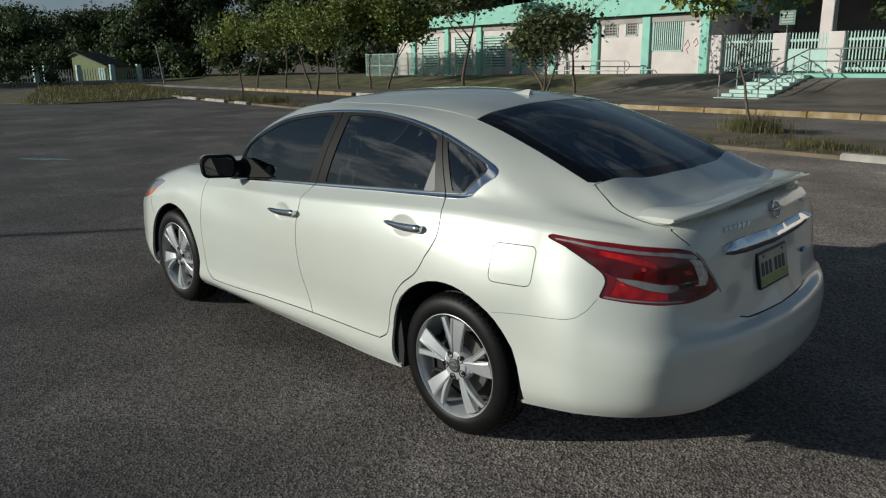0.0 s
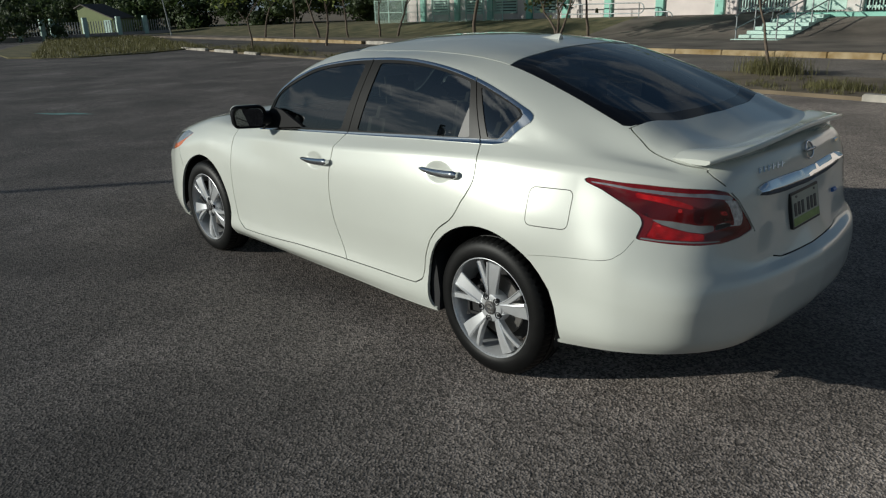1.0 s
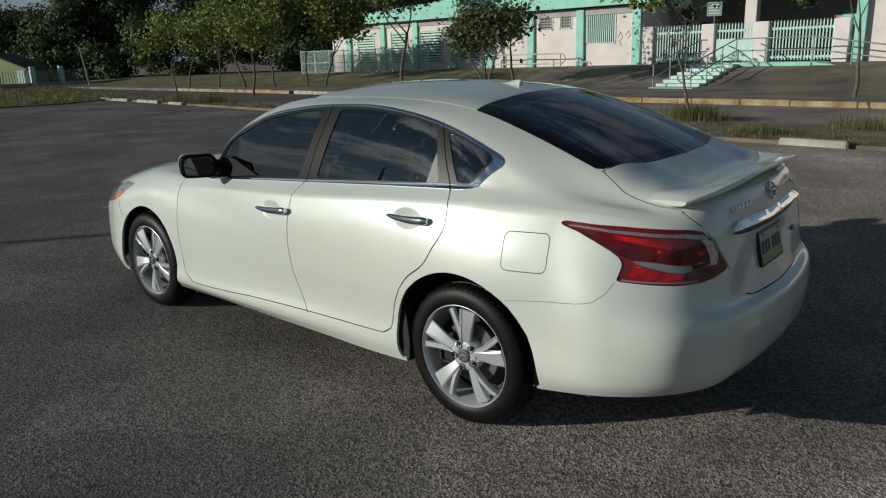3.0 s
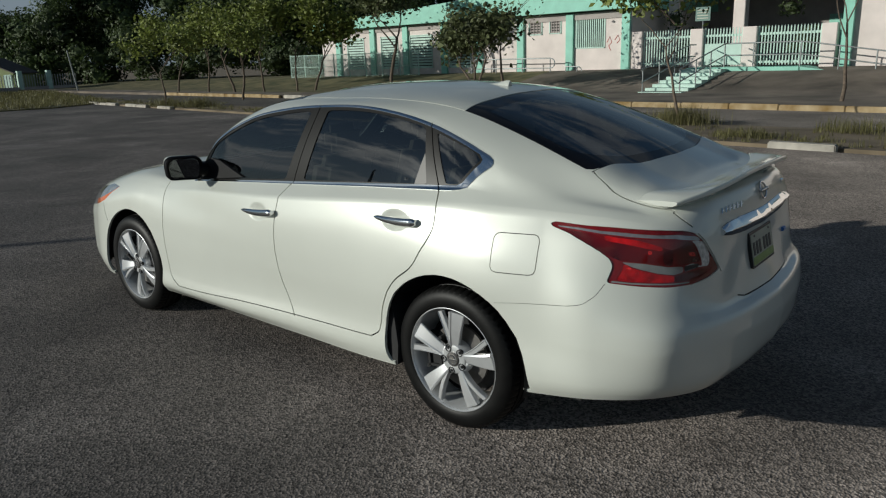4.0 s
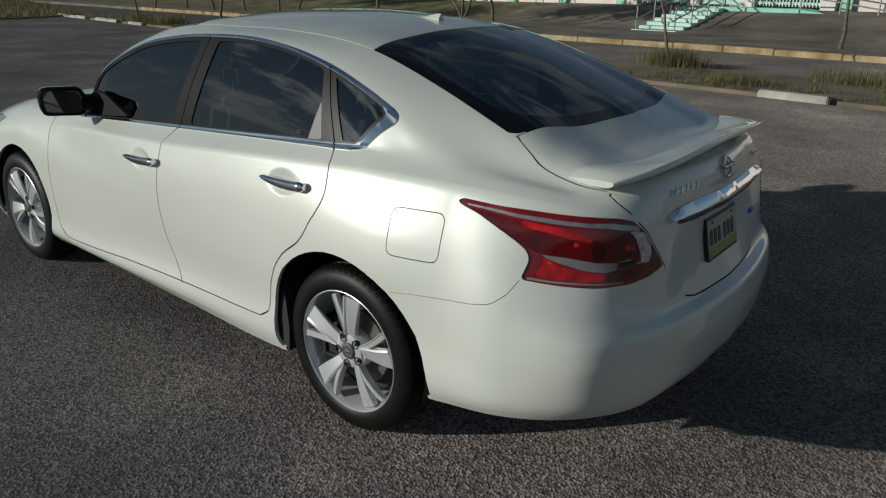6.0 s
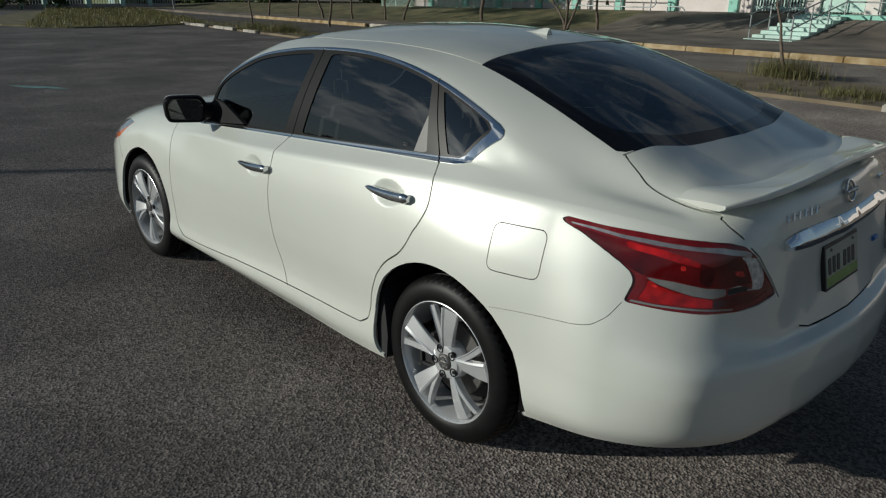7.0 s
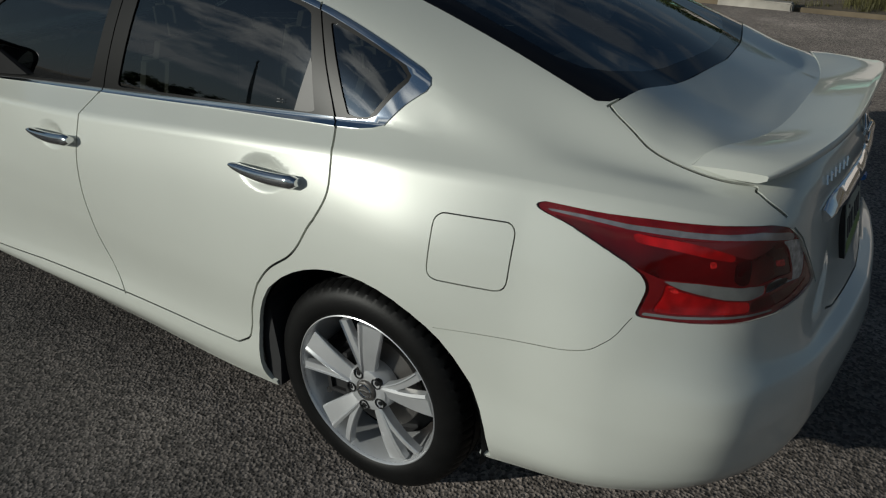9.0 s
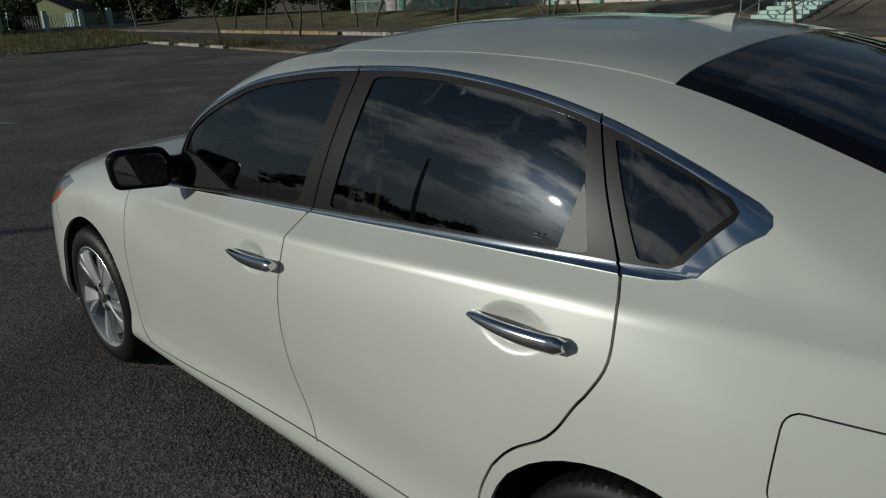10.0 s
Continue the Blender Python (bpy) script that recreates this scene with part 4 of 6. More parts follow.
HOOD = [(-3.62, 11.1), (-3.6, 10), (-3.5, 9.0), (-2.776, 9.0), (-2.25, 9.0), (-2.30, 9.6), (-2.36, 11.1)]
CHROME_OUT = [(-2.02, 6.92), (-1.5, 6.92), (-1.07, 6.90), (-.5, 6.87), (-.078, 6.78), (-.01, 6.79), (.028, 6.86), (.055, 7.0), (.10, 7.4), (.143, 7.74), (.150, 7.88), (.145, 8.0), (.12, 8.05), (.026, 8.075), (-.2, 8.075), (-.5, 8.075), (-.94, 8.075), (-1.3, 8.075), (-1.7, 8.075), (-1.95, 8.03), (-2.03, 7.6)]
FRAME_OUT = [(-1.97, 7.02), (-1.07, 7.02), (-.5, 7.025), (-.07, 7.03), (.004, 7.04), (.03, 7.12), (.094, 7.74), (.098, 7.86), (.078, 7.96), (.0, 7.98), (-.2, 7.985), (-.94, 7.985), (-1.5, 7.985), (-1.9, 7.96), (-1.98, 7.5)]
PANE_FRONT = rounded([(-1.94, 7.04), (-1.13, 7.04), (-1.00, 7.945), (-1.45, 7.945), (-1.83, 7.91), (-1.945, 7.6)], .05, 4)
PANE_REAR = rounded([(-.985, 7.04), (-.160, 7.04), (-.226, 7.945), (-.50, 7.948), (-.880, 7.948)], .04, 4)
PANE_QUARTER = rounded([(-.056, 7.07), (.006, 7.07), (.088, 7.82), (.055, 7.935), (-.160, 7.935)], .03, 4)
SEAM_B_TOP = [(-1.074, 6.85), (-1.05, 7.1), (-1.005, 7.5), (-.955, 7.9), (-.931, 8.12)]
SEAM_C_TOP = [(-.080, 6.75), (-.085, 6.95), (-.11, 7.2), (-.15, 7.55), (-.192, 7.95), (-.205, 8.12)]
HEADLAMP = by_z([(-2.95, .845), (-3.04, .797), (-3.12, .742), (-3.3, .69), (-3.6, .64)]) + [(-3.9, 4.6), (-3.92, 6.0), (-3.65, 7.0), (-3.3, 7.0), (-3.08, 6.75)]
MARKER = by_z([(-2.90, .87), (-3.02, .79), (-3.10, .735), (-3.29, .67), (-3.31, .725), (-3.17, .758), (-3.03, .808)])
FRONT_SEAM = softened(by_z([(-3.08, .60), (-3.12, .67), (-3.14, .725)], 1, 6))
AXLES = ((-2.760, .336), (.020, .336))


def arch(cx, cz, r):
    pts = []
    for k in range(33):
        a = math.pi * (1.14 - 1.28 * k / 32)
        pts.append((cx + r * math.cos(a), cz + r * 1.02 * math.sin(a)))
    uv = [(u, line_at(u, z, .3, 6.0)) for u, z in pts]
    return [(uv[0][0] - .0, -.1)] + uv + [(uv[-1][0] + .01, -.1)]


ARCHES = [arch(-2.776, .336, .372), arch(.022, .345, .388)]
CUTS = [LAMP_STREAK, LAMP_SPOT, LAMP_SPOT_REAR, LAMP_SPARK, LAMP_SHEEN, LAMP_SHADE, LAMP_LINE, LAMP_LOUVRE, LAMP_STRIPE, LAMP_RED, LAMP_CLEAR, LAMP_WEDGE, LAMP_LOW, LAMP_LOW_DARK, GLASS_IN, DIVIDER, MARKER, LAMP, FUEL, PANE_FRONT, PANE_REAR, PANE_QUARTER, FRAME_OUT, CHROME_OUT, FRONT_DOOR, REAR_DOOR, BUMPER, LID, REAR_PANE, WINDSCREEN, ROOF, HOOD, HEADLAMP, *ARCHES]
SEAM_LINES = [SEAM_A, SEAM_B, SEAM_C, DOOR_FOOT, FUEL + FUEL[:1], BUMPER_SEAM, LID_SIDE, SEAM_B_TOP, SEAM_C_TOP]
SEAM_LINES += [[(-1.22, 9.0), (-.9, 9.0), (-.5, 9.0), (-.128, 9.0)], softened([(.525, 9.0)] + LID_TOP[:-1] + [(.660, 11.0)]), [(-3.5, 9.0), (-2.776, 9.0), (-2.25, 9.0)], FRONT_SEAM,
               [(1.40, 4.12), (1.46, 4.03), (1.6, 4.0), (1.75, 4.0)], by_z([(1.105, .972), (1.145, .942), (1.197, .873), (1.240, .812)], 4.2, 6.2)]
BANDS = [band(s, .0066 if i < 3 else .0034 if i == 4 else .0020 if i == 5 else .0065 if i == 6 else GAP) for i, s in enumerate(SEAM_LINES)]


def cut(bm, outline, loop=True):
    """Score the outline into the flat (u, v) sheet."""
    def span(f):
        c = [v.co for v in f.verts]
        xs, ys = [p.x for p in c], [p.y for p in c]
        return min(xs), max(xs), min(ys), max(ys)

    o = np.array(outline)
    (lx, ly), (hx, hy) = o.min(0) - .01, o.max(0) + .01
    near = {f: q for f, q in ((f, span(f)) for f in bm.faces) if q[1] >= lx and q[0] <= hx and q[3] >= ly and q[2] <= hy}
    for (ax, ay), (bx, by) in zip(o, np.roll(o, -1, axis=0)):
        if math.hypot(bx - ax, by - ay) < 1e-7:
            continue
        x0, x1, y0, y1 = min(ax, bx) - 1e-5, max(ax, bx) + 1e-5, min(ay, by) - 1e-5, max(ay, by) + 1e-5
        sub = [f for f, q in near.items() if q[1] > x0 and q[0] < x1 and q[3] > y0 and q[2] < y1]
        if not sub:
            continue
        geom = list({v for f in sub for v in f.verts}) + list({e for f in sub for e in f.edges}) + sub
        r = bmesh.ops.bisect_plane(bm, geom=geom, dist=2e-6, plane_co=(ax, ay, 0), plane_no=(-(by - ay), bx - ax, 0))
        for f in sub:
            near.pop(f, None)
        for g in r["geom"]:
            if isinstance(g, bmesh.types.BMFace):
                near[g] = span(g)


def skin_sheet():
    us = np.unique(np.round(np.r_[np.linspace(-4.25, -3.3, 26), np.arange(-3.3, -.9, .03), np.arange(-1.346, -1.178, .006), np.arange(-.9, .7, .022), np.arange(-.369, -.201, .006), np.linspace(.7, 1.75, 44)], 4))
    vs = np.unique(np.round(np.r_[np.linspace(0, 2, 9), np.linspace(2, 4, 9), np.linspace(4, 4.8, 7), np.linspace(4.8, 6.4, 47), np.linspace(6.4, 7, 7), np.linspace(7, 8, 9), np.linspace(8, 9, 8), np.linspace(9, 11, 17)], 4))
    keep = [us[0]]
    for u in us[1:]:
        if u - keep[-1] > .0045 or u == us[-1]:
            keep.append(u)
    bm = bmesh.new()
    grid = [[bm.verts.new((u, v, 0)) for v in vs] for u in keep]
    for a, b in zip(grid, grid[1:]):
        for k in range(len(vs) - 1):
            bm.faces.new((a[k], b[k], b[k + 1], a[k + 1]))
    for o in CUTS:
        cut(bm, o)
    for o in BANDS:
        cut(bm, o)
    return bm


sheet = skin_sheet()
sheet.verts.index_update()
sheet_uv = np.array([v.co[:2] for v in sheet.verts])
sheet_xyz = skin(np.clip(sheet_uv[:, 0], -4.25, 1.75), np.clip(sheet_uv[:, 1], 0, 11))
sheet_nor = skin_normal(np.clip(sheet_uv[:, 0], -4.25, 1.75), sheet_uv[:, 1])
on_middle = (np.abs(sheet_uv[:, 1] - 11) < 1e-4) | (np.abs(sheet_uv[:, 0] - 1.75) < 1e-4) | (np.abs(sheet_uv[:, 0] + 4.25) < 1e-4)
sheet_xyz[on_middle, 1] = 0
sheet_nor[on_middle, 1] = 0
sheet_nor /= np.linalg.norm(sheet_nor, axis=1)[:, None] + 1e-12
# the shoulder crease is rounded over a finger's width
soft = (np.abs(sheet_uv[:, 1] - 6) < .15) & (sheet_uv[:, 0] > -2.6) & (sheet_uv[:, 0] < .9)
low_n, high_n = (skin_normal(sheet_uv[soft, 0], np.full(soft.sum(), k)) for k in (5.85, 6.15))
share = ((sheet_uv[soft, 1] - 5.85) / .3)[:, None]
sheet_nor[soft] = low_n * (1 - share) + high_n * share
sheet_nor[soft] /= np.linalg.norm(sheet_nor[soft], axis=1)[:, None]
sheet_faces = [[v.index for v in f.verts] for f in sheet.faces]
mid = np.array([sheet_uv[f].mean(0) for f in sheet_faces])
sheet.free()
kind_of = np.array(["body"] * len(mid), dtype=object)
for label, outline in (("hood", HOOD), ("roof", ROOF), ("windscreen", WINDSCREEN), ("rear_window", REAR_PANE), ("boot_lid", LID), ("rear_bumper", BUMPER), ("rear_door", REAR_DOOR), ("front_door", FRONT_DOOR),
                       ("window_chrome", CHROME_OUT), ("window_frame", FRAME_OUT), ("quarter_pane", PANE_QUARTER), ("rear_pane", PANE_REAR), ("front_pane", PANE_FRONT),
                       ("fuel_door", FUEL), ("headlamp", HEADLAMP), ("tail_lamp", LAMP)):
    kind_of[inside(outline, mid[:, 0], mid[:, 1])] = label
is_band = np.zeros(len(mid), bool)
for o in BANDS:
    is_band |= inside(o, mid[:, 0], mid[:, 1])
is_glass = np.isin(kind_of, ["windscreen", "rear_window", "rear_pane", "front_pane", "quarter_pane"])
is_band &= ~np.isin(kind_of, ["rear_window", "windscreen", "tail_lamp"])
is_arch = np.zeros(len(mid), bool)
for o in ARCHES:
    is_arch |= inside(o, mid[:, 0], mid[:, 1])


def panel(name, pick, mat, parent, sides=(-1,), lip=.012, sink=0.0, label=""):
    """One panel: the picked faces of the sheet on the skin, with a turned-in lip all round. sides: -1 the car's left, 1 its right; both make one mesh."""
    faces = [sheet_faces[i] for i in np.where(pick)[0]]
    verts, normals, out, lips = [], [], [], []
    for side in sides:
        used = sorted({i for f in faces for i in f})
        base = len(verts)
        index = {g: base + k for k, g in enumerate(used)}
        flip = np.array([1, side, 1])
        pos, nor = sheet_xyz[used] * flip, sheet_nor[used] * flip
        verts += list(pos - nor * sink)
        normals += list(nor)
        count = {}
        for f in faces:
            loop = [index[i] for i in f]
            if side > 0:
                loop = loop[::-1]
            out.append(loop)
            for a, b in zip(loop, loop[1:] + loop[:1]):
                count[(a, b)] = 1
        for a, b in list(count):
            if (b, a) not in count:
                if len(sides) > 1 and abs(verts[a][1]) < 1e-5 and abs(verts[b][1]) < 1e-5:
                    continue
                lips.append((a, b))
    nmain = len(out)
    lip_at, tops = {}, {}
    for a, b in lips:
        for k in (a, b):
            if k not in lip_at:
                tops[k] = len(verts)
                verts.append(verts[k])
                normals.append(None)
                lip_at[k] = len(verts)
                verts.append(verts[k] - normals[k] * lip)
                normals.append(None)
        out.append([b_ for b_ in (tops[b], tops[a], lip_at[a], lip_at[b])])
    me = bpy.data.meshes.new(name)
    me.from_pydata([tuple(v) for v in verts], [], out)
    # the skin's winding: outward
    p0 = me.polygons[0]
    want = normals[p0.vertices[0]]
    me.materials.append(mat)
    if want is not None and Vector(want).dot(p0.normal) < 0:
        me.flip_normals()
    loop_n = []
    for p in me.polygons:
        p.use_smooth = True
        for k in p.vertices:
            loop_n.append(tuple(normals[k]) if p.index < nmain and normals[k] is not None else tuple(p.normal))
    me.normals_split_custom_set(loop_n)
    ob = new(name, me)
    ob.parent = parent
    return tagged(ob, label) if label else ob


# it stands a degree askew, and its body leans a little on the crossfall
car = new("car")
CAR_POSE = pose(-0.0139, -0.0005, 0.0112, 0.79, 0.41, 1.00)
car.matrix_basis = CAR_POSE
tagged(car, "pearl white four-door sedan with rear spoiler parked on asphalt", "car")
live = ~is_band & ~is_arch
BOTH = (-1, 1)
k_is = lambda *names: np.isin(kind_of, names) & live
body_panel = panel("body", k_is("body"), PAINT, car, BOTH, .016, label="pearl white body shell with rounded wheel arches")
roof_panel = panel("roof", k_is("roof"), PAINT, car, BOTH)
hood_panel = panel("hood", k_is("hood"), PAINT, car, BOTH)
boot_lid = panel("boot_lid", k_is("boot_lid"), PAINT, car, BOTH)
rear_bumper = panel("rear_bumper", k_is("rear_bumper"), PAINT, car, BOTH)
frit = inside(GLASS_IN, mid[:, 0], mid[:, 1])
rear_window = panel("rear_window", k_is("rear_window") & frit, REAR_GLASS, car, BOTH, .0, .003, "dark tinted rear window")
panel("window_border", k_is("rear_window") & ~frit, GLOSS_BLACK, rear_window, BOTH, .004, .003)
windscreen = panel("windscreen", k_is("windscreen"), GLASS, car, BOTH, .004, .003)
doors = {}
for side in BOTH:
    for name in ("front_door", "rear_door"):
        doors[name, side] = panel(name, k_is(name), PAINT, car, (side,))
    panel("fuel_door", k_is("fuel_door"), PAINT, car, (side,)) if side < 0 else panel("body_patch", k_is("fuel_door"), PAINT, car, (side,))
    panel("window_chrome", k_is("window_chrome"), CHROME, car, (side,), .008, -.003, "polished chrome window surround")
    panel("window_frame", k_is("window_frame"), SATIN, car, (side,), .008, .001, "satin black window frame and pillars")
    panel("front_side_window", k_is("front_pane"), GLASS, car, (side,), .004, .005)
    tri = inside(DIVIDER, mid[:, 0], mid[:, 1])
    pane = panel("rear_side_window", k_is("rear_pane") & ~tri, GLASS, car, (side,), .004, .005)
    panel("divider", k_is("rear_pane") & tri, DIVIDER_GREY, pane, (side,), .006, .002)
    if side < 0:
        for z, w in ((.026, .011), (.018, .014)):
            bm = bmesh.new()
            for a, b in ((-.292, w), (-.274, .004)):
                v = 7.04 + z * 3.2
                p0, p1 = (settled((x, -(rough_skin(x, v)[0][1] + .001), rough_skin(x, v)[0][2])) for x in (a, a + b))
                tube(bm, [p0, p1], .0011, 5)
            part("print_line", bm, DIVIDER_GREY, pane)
    panel("quarter_window", k_is("quarter_pane"), GLASS, car, (side,), .004, .005)
    amber = inside(MARKER, mid[:, 0], mid[:, 1])
    head = panel("headlamp", k_is("headlamp") & ~amber, HEAD_LENS, car, (side,), .01)
    panel("marker_lens", k_is("headlamp") & amber, ORANGE, head, (side,), .01, 0, "amber side marker lens")
# the dark shell beneath, which shows in the seams
panel("inner_shell", ~is_glass & ~is_arch & ~np.isin(kind_of, ["headlamp", "tail_lamp"]), CAVITY, car, BOTH, .004, .014)


for side in BOTH:
    tail = panel("tail_lamp", k_is("tail_lamp"), CLEAR, car, (side,), .012, -.0025, "wraparound red tail lamp with clear stripe")
    tail.visible_shadow = False
    left = k_is("tail_lamp")
    # highlights and shade inside the lens are painted as pieces of their own colour
    for name, outline, mat, sink in (("louvre", LAMP_LOUVRE, BLACK, .0075), ("clear_stripe", LAMP_STRIPE, SILVER, .006), ("painted_glint", LAMP_SPOT, RED_GLOW, .007), ("painted_glint", LAMP_SPOT_REAR, RED_GLOW, .007),
                                     ("painted_glint", LAMP_SPARK, RED_GLOW, .007), ("painted_streak", LAMP_STREAK, RED_BRIGHT, .007), ("painted_sheen", LAMP_SHEEN, RED_PALE, .007), ("painted_shade", LAMP_SHADE, RED_DARK, .007),
                                     ("brake_lens", LAMP_RED, RED, .007), ("reversing_lens", LAMP_CLEAR, REVERSE, .0065), ("grey_wedge", LAMP_WEDGE, LAMP_GREY, .006), ("lower_lens", LAMP_LOW, RED_BRIGHT, .0065),
                                     ("corner_lens", LAMP_LOW_DARK, RED, .0065), ("rim_line", LAMP_LINE, LAMP_GREY, .0055)):
        here = left & inside(outline, mid[:, 0], mid[:, 1])
        left &= ~here
        panel(name, here, mat, tail, (side,), .0015, sink)
    panel("lens_rim", left, RED_DEEP, tail, (side,), .003, .005, "dark red rim of the lens")


# ---- wheels ----
def wheel_parts(parent, sign):
    """An alloy wheel about its own middle; the outer face looks to sign * y."""
    s = sign
    bm = bmesh.new()
    prof = [(-.09, .235), (-.098, .245), (-.103, .265), (-.101, .288), (-.095, .307), (-.084, .321), (-.068, .330), (-.045, .334), (-.043, .326), (-.037, .326), (-.035, .334),
            (-.004, .334), (-.002, .326), (.004, .326), (.006, .334), (.035, .334), (.037, .326), (.043, .326), (.045, .334), (.068, .330), (.084, .321), (.095, .307), (.101, .288), (.103, .265), (.098, .245), (.09, .235)]
    # tread grooves across the shoulders
    for (y, r), ring in zip(prof, lathe(bm, [(s * y, r) for y, r in prof], 248)):
        for k, v in enumerate(ring):
            if .043 < abs(y) < .08 and k % 4 == 0:
                v.co.x *= 1 - .005 / r
                v.co.z *= 1 - .005 / r
    bmesh.ops.recalc_face_normals(bm, faces=bm.faces[:])
    part("tyre", bm, RUBBER, parent, "black rubber tyre", True, 30)
    bm = bmesh.new()
    rim = [(.090, .2305), (.096, .2300), (.0975, .2275), (.094, .2245), (.083, .2205), (.06, .213), (.0, .198), (-.05, .193), (-.09, .205), (-.092, .224)]
    lathe(bm, [(s * y, r) for y, r in rim], 72)
    bmesh.ops.recalc_face_normals(bm, faces=bm.faces[:])
    bmesh.ops.reverse_faces(bm, faces=bm.faces[:])
    barrel = part("rim", bm, ALLOY, parent, "silver alloy wheel with ten blade spokes", True, 30)
    barrel.scale = (1.055, 1, 1.055)
    # spokes: five broad and five slim, swept
    for k in range(10):
        broad = k % 2 == 0
        base = 2 * math.pi * (k // 2) / 5 + (0 if broad else .53)
        bm = bmesh.new()
        rings = []
        for i in range(9):
            t = i / 8
            r = .036 + t * .178
            a = base + (.16 * (1 - t) if broad else -.20 * (1 - t)) + (.10 * t * t if broad else -.02 * t)
            w = (.016 + .021 * t) if broad else (.010 + .002 * t)
            dome = .086 + .012 * math.sin(t * 2.2) - .004 * (1 - t)
            th = .030 - .008 * t
            tilt = .010 if broad else .002
            row = []
            for wy, dy in ((-1, -th), (-1, -.005 - tilt), (-.9, -.002 - tilt), (.55, -.003), (.75, .002), (1, -.001), (1, -th)):
                aa = a + wy * w / max(r, .05)
                row.append(bm.verts.new((r * math.cos(aa), s * (dome + dy), r * math.sin(aa))))
            rings.append(row)
        for r0, r1 in zip(rings, rings[1:]):
            for j in range(6):
                bm.faces.new((r0[j], r0[j + 1], r1[j + 1], r1[j]))
        bm.faces.new(rings[-1])
        bmesh.ops.recalc_face_normals(bm, faces=bm.faces[:])
        part("spoke", bm, ALLOY, barrel, "", True, 18)
    bm = bmesh.new()
    lathe(bm, [(s * y, r) for y, r in ((.03, .074), (.072, .070), (.082, .062), (.086, .046), (.084, .034), (.080, .033), (.080, .0005))], 40)
    bmesh.ops.recalc_face_normals(bm, faces=bm.faces[:])
    part("hub", bm, ALLOY, barrel, "", True, 35)
    bm = bmesh.new()
    lathe(bm, [(s * y, r) for y, r in ((.080, .030), (.090, .0295), (.0925, .027), (.0935, .018), (.094, .0005))], 32)
    bmesh.ops.recalc_face_normals(bm, faces=bm.faces[:])
    part("centre_cap", bm, ALLOY_DARK, barrel, "round dark grey centre cap", True, 35)
    bm = bmesh.new()
    lathe(bm, [(s * .0936, .0225), (s * .0955, .0215), (s * .0955, .0165), (s * .0936, .0155)], 28)
    box(bm, -.024, .024, s * .094 - .001, s * .094 + .001, -.004, .004)
    bmesh.ops.recalc_face_normals(bm, faces=bm.faces[:])
    part("cap_badge", bm, CHROME, barrel)
    for k in range(5):
        a = 2 * math.pi * (k + .55) / 5
        bm = bmesh.new()
        lathe(bm, [(s * y, r) for y, r in ((.055, .0165), (.0885, .016), (.0885, .0125), (.066, .0120), (.066, .0085), (.084, .008), (.087, .0055), (.087, .0005))], 14, centre=(.052 * math.cos(a), 0, .052 * math.sin(a)))
        bmesh.ops.recalc_face_normals(bm, faces=bm.faces[:])
        part("lug_nut", bm, BLACK, barrel, "", True, 35)
    bm = bmesh.new()
    lathe(bm, [(s * y, r) for y, r in ((.028, .06), (.030, .075), (.030, .148), (.016, .148), (.016, .06))], 48)
    bmesh.ops.recalc_face_normals(bm, faces=bm.faces[:])
    part("brake_disc", bm, ALLOY_DARK, parent, "", True, 35)
    bm = bmesh.new()
    box(bm, -.165, -.085, s * -.02, s * .055, -.06, .08, .012)
    part("brake_caliper", bm, CAVITY, parent)
    bm = bmesh.new()
    lathe(bm, [(s * y, r) for y, r in ((-.02, .0005), (-.02, .19), (.0, .192))], 40)
    bmesh.ops.recalc_face_normals(bm, faces=bm.faces[:])
    part("brake_shield", bm, CAVITY, parent)


for side in BOTH:
    for n, (ax, az) in enumerate(AXLES):
        w = new("wheel")
        w.parent = car
        spot = CAR_POSE @ Vector((ax, side * (.770 if n else .762), .334))
        w.matrix_basis = CAR_POSE.inverted() @ pose(spot.x, spot.y, .333, 0, -5 if n else 30, 1.00)
        wheel_parts(w, side)
        # liner of the wheel well
        bm = bmesh.new()
        lathe(bm, [(side * (y - (0 if n else .05)), r) for y, r in ((.872, .392), (.855, .397), (.60, .40), (.54, .39), (.54, .02))], 64, centre=(ax, 0, az + .005))
        bmesh.ops.delete(bm, geom=[v for v in bm.verts if v.co.z < .23], context="VERTS")
        bmesh.ops.recalc_face_normals(bm, faces=bm.faces[:])
        part("wheel_well", bm, CAVITY, car, "", True, 40)
bm = bmesh.new()
box(bm, -3.45, .45, -.60, .60, .22, .28, .03)
part("underbody", bm, CAVITY, car)
# unseen box added to stop sun leaking through the arches onto the shadow
bm = bmesh.new()
box(bm, .40, .88, -.71, .71, .325, .60, .02)
part("rear_sun_block", bm, CAVITY, car)
# two more unseen boxes, added to close the sun leak below the first
for side in BOTH:
    bm = bmesh.new()
    box(bm, .40, .62, min(side * .62, side * .765), max(side * .62, side * .765), .266, .36, .01)
    part("arch_sun_block", bm, CAVITY, car)


# ---- the school building behind the bank ----
FY = 28.0


def wall_slab(bm, x0, x1, z0, z1, y0, y1, holes):
    """A wall along x with openings (x0, x1, z0, z1) right through it."""
    xs = sorted({x0, x1, *(h[0] for h in holes), *(h[1] for h in holes)})
    zs = sorted({z0, z1, *(h[2] for h in holes), *(h[3] for h in holes)})
    for a, b in zip(xs, xs[1:]):
        for c, d in zip(zs, zs[1:]):
            if not any(h[0] <= a and b <= h[1] and h[2] <= c and d <= h[3] for h in holes):
                box(bm, a, b, y0, y1, c, d)
    bmesh.ops.remove_doubles(bm, verts=bm.verts[:], dist=1e-4)


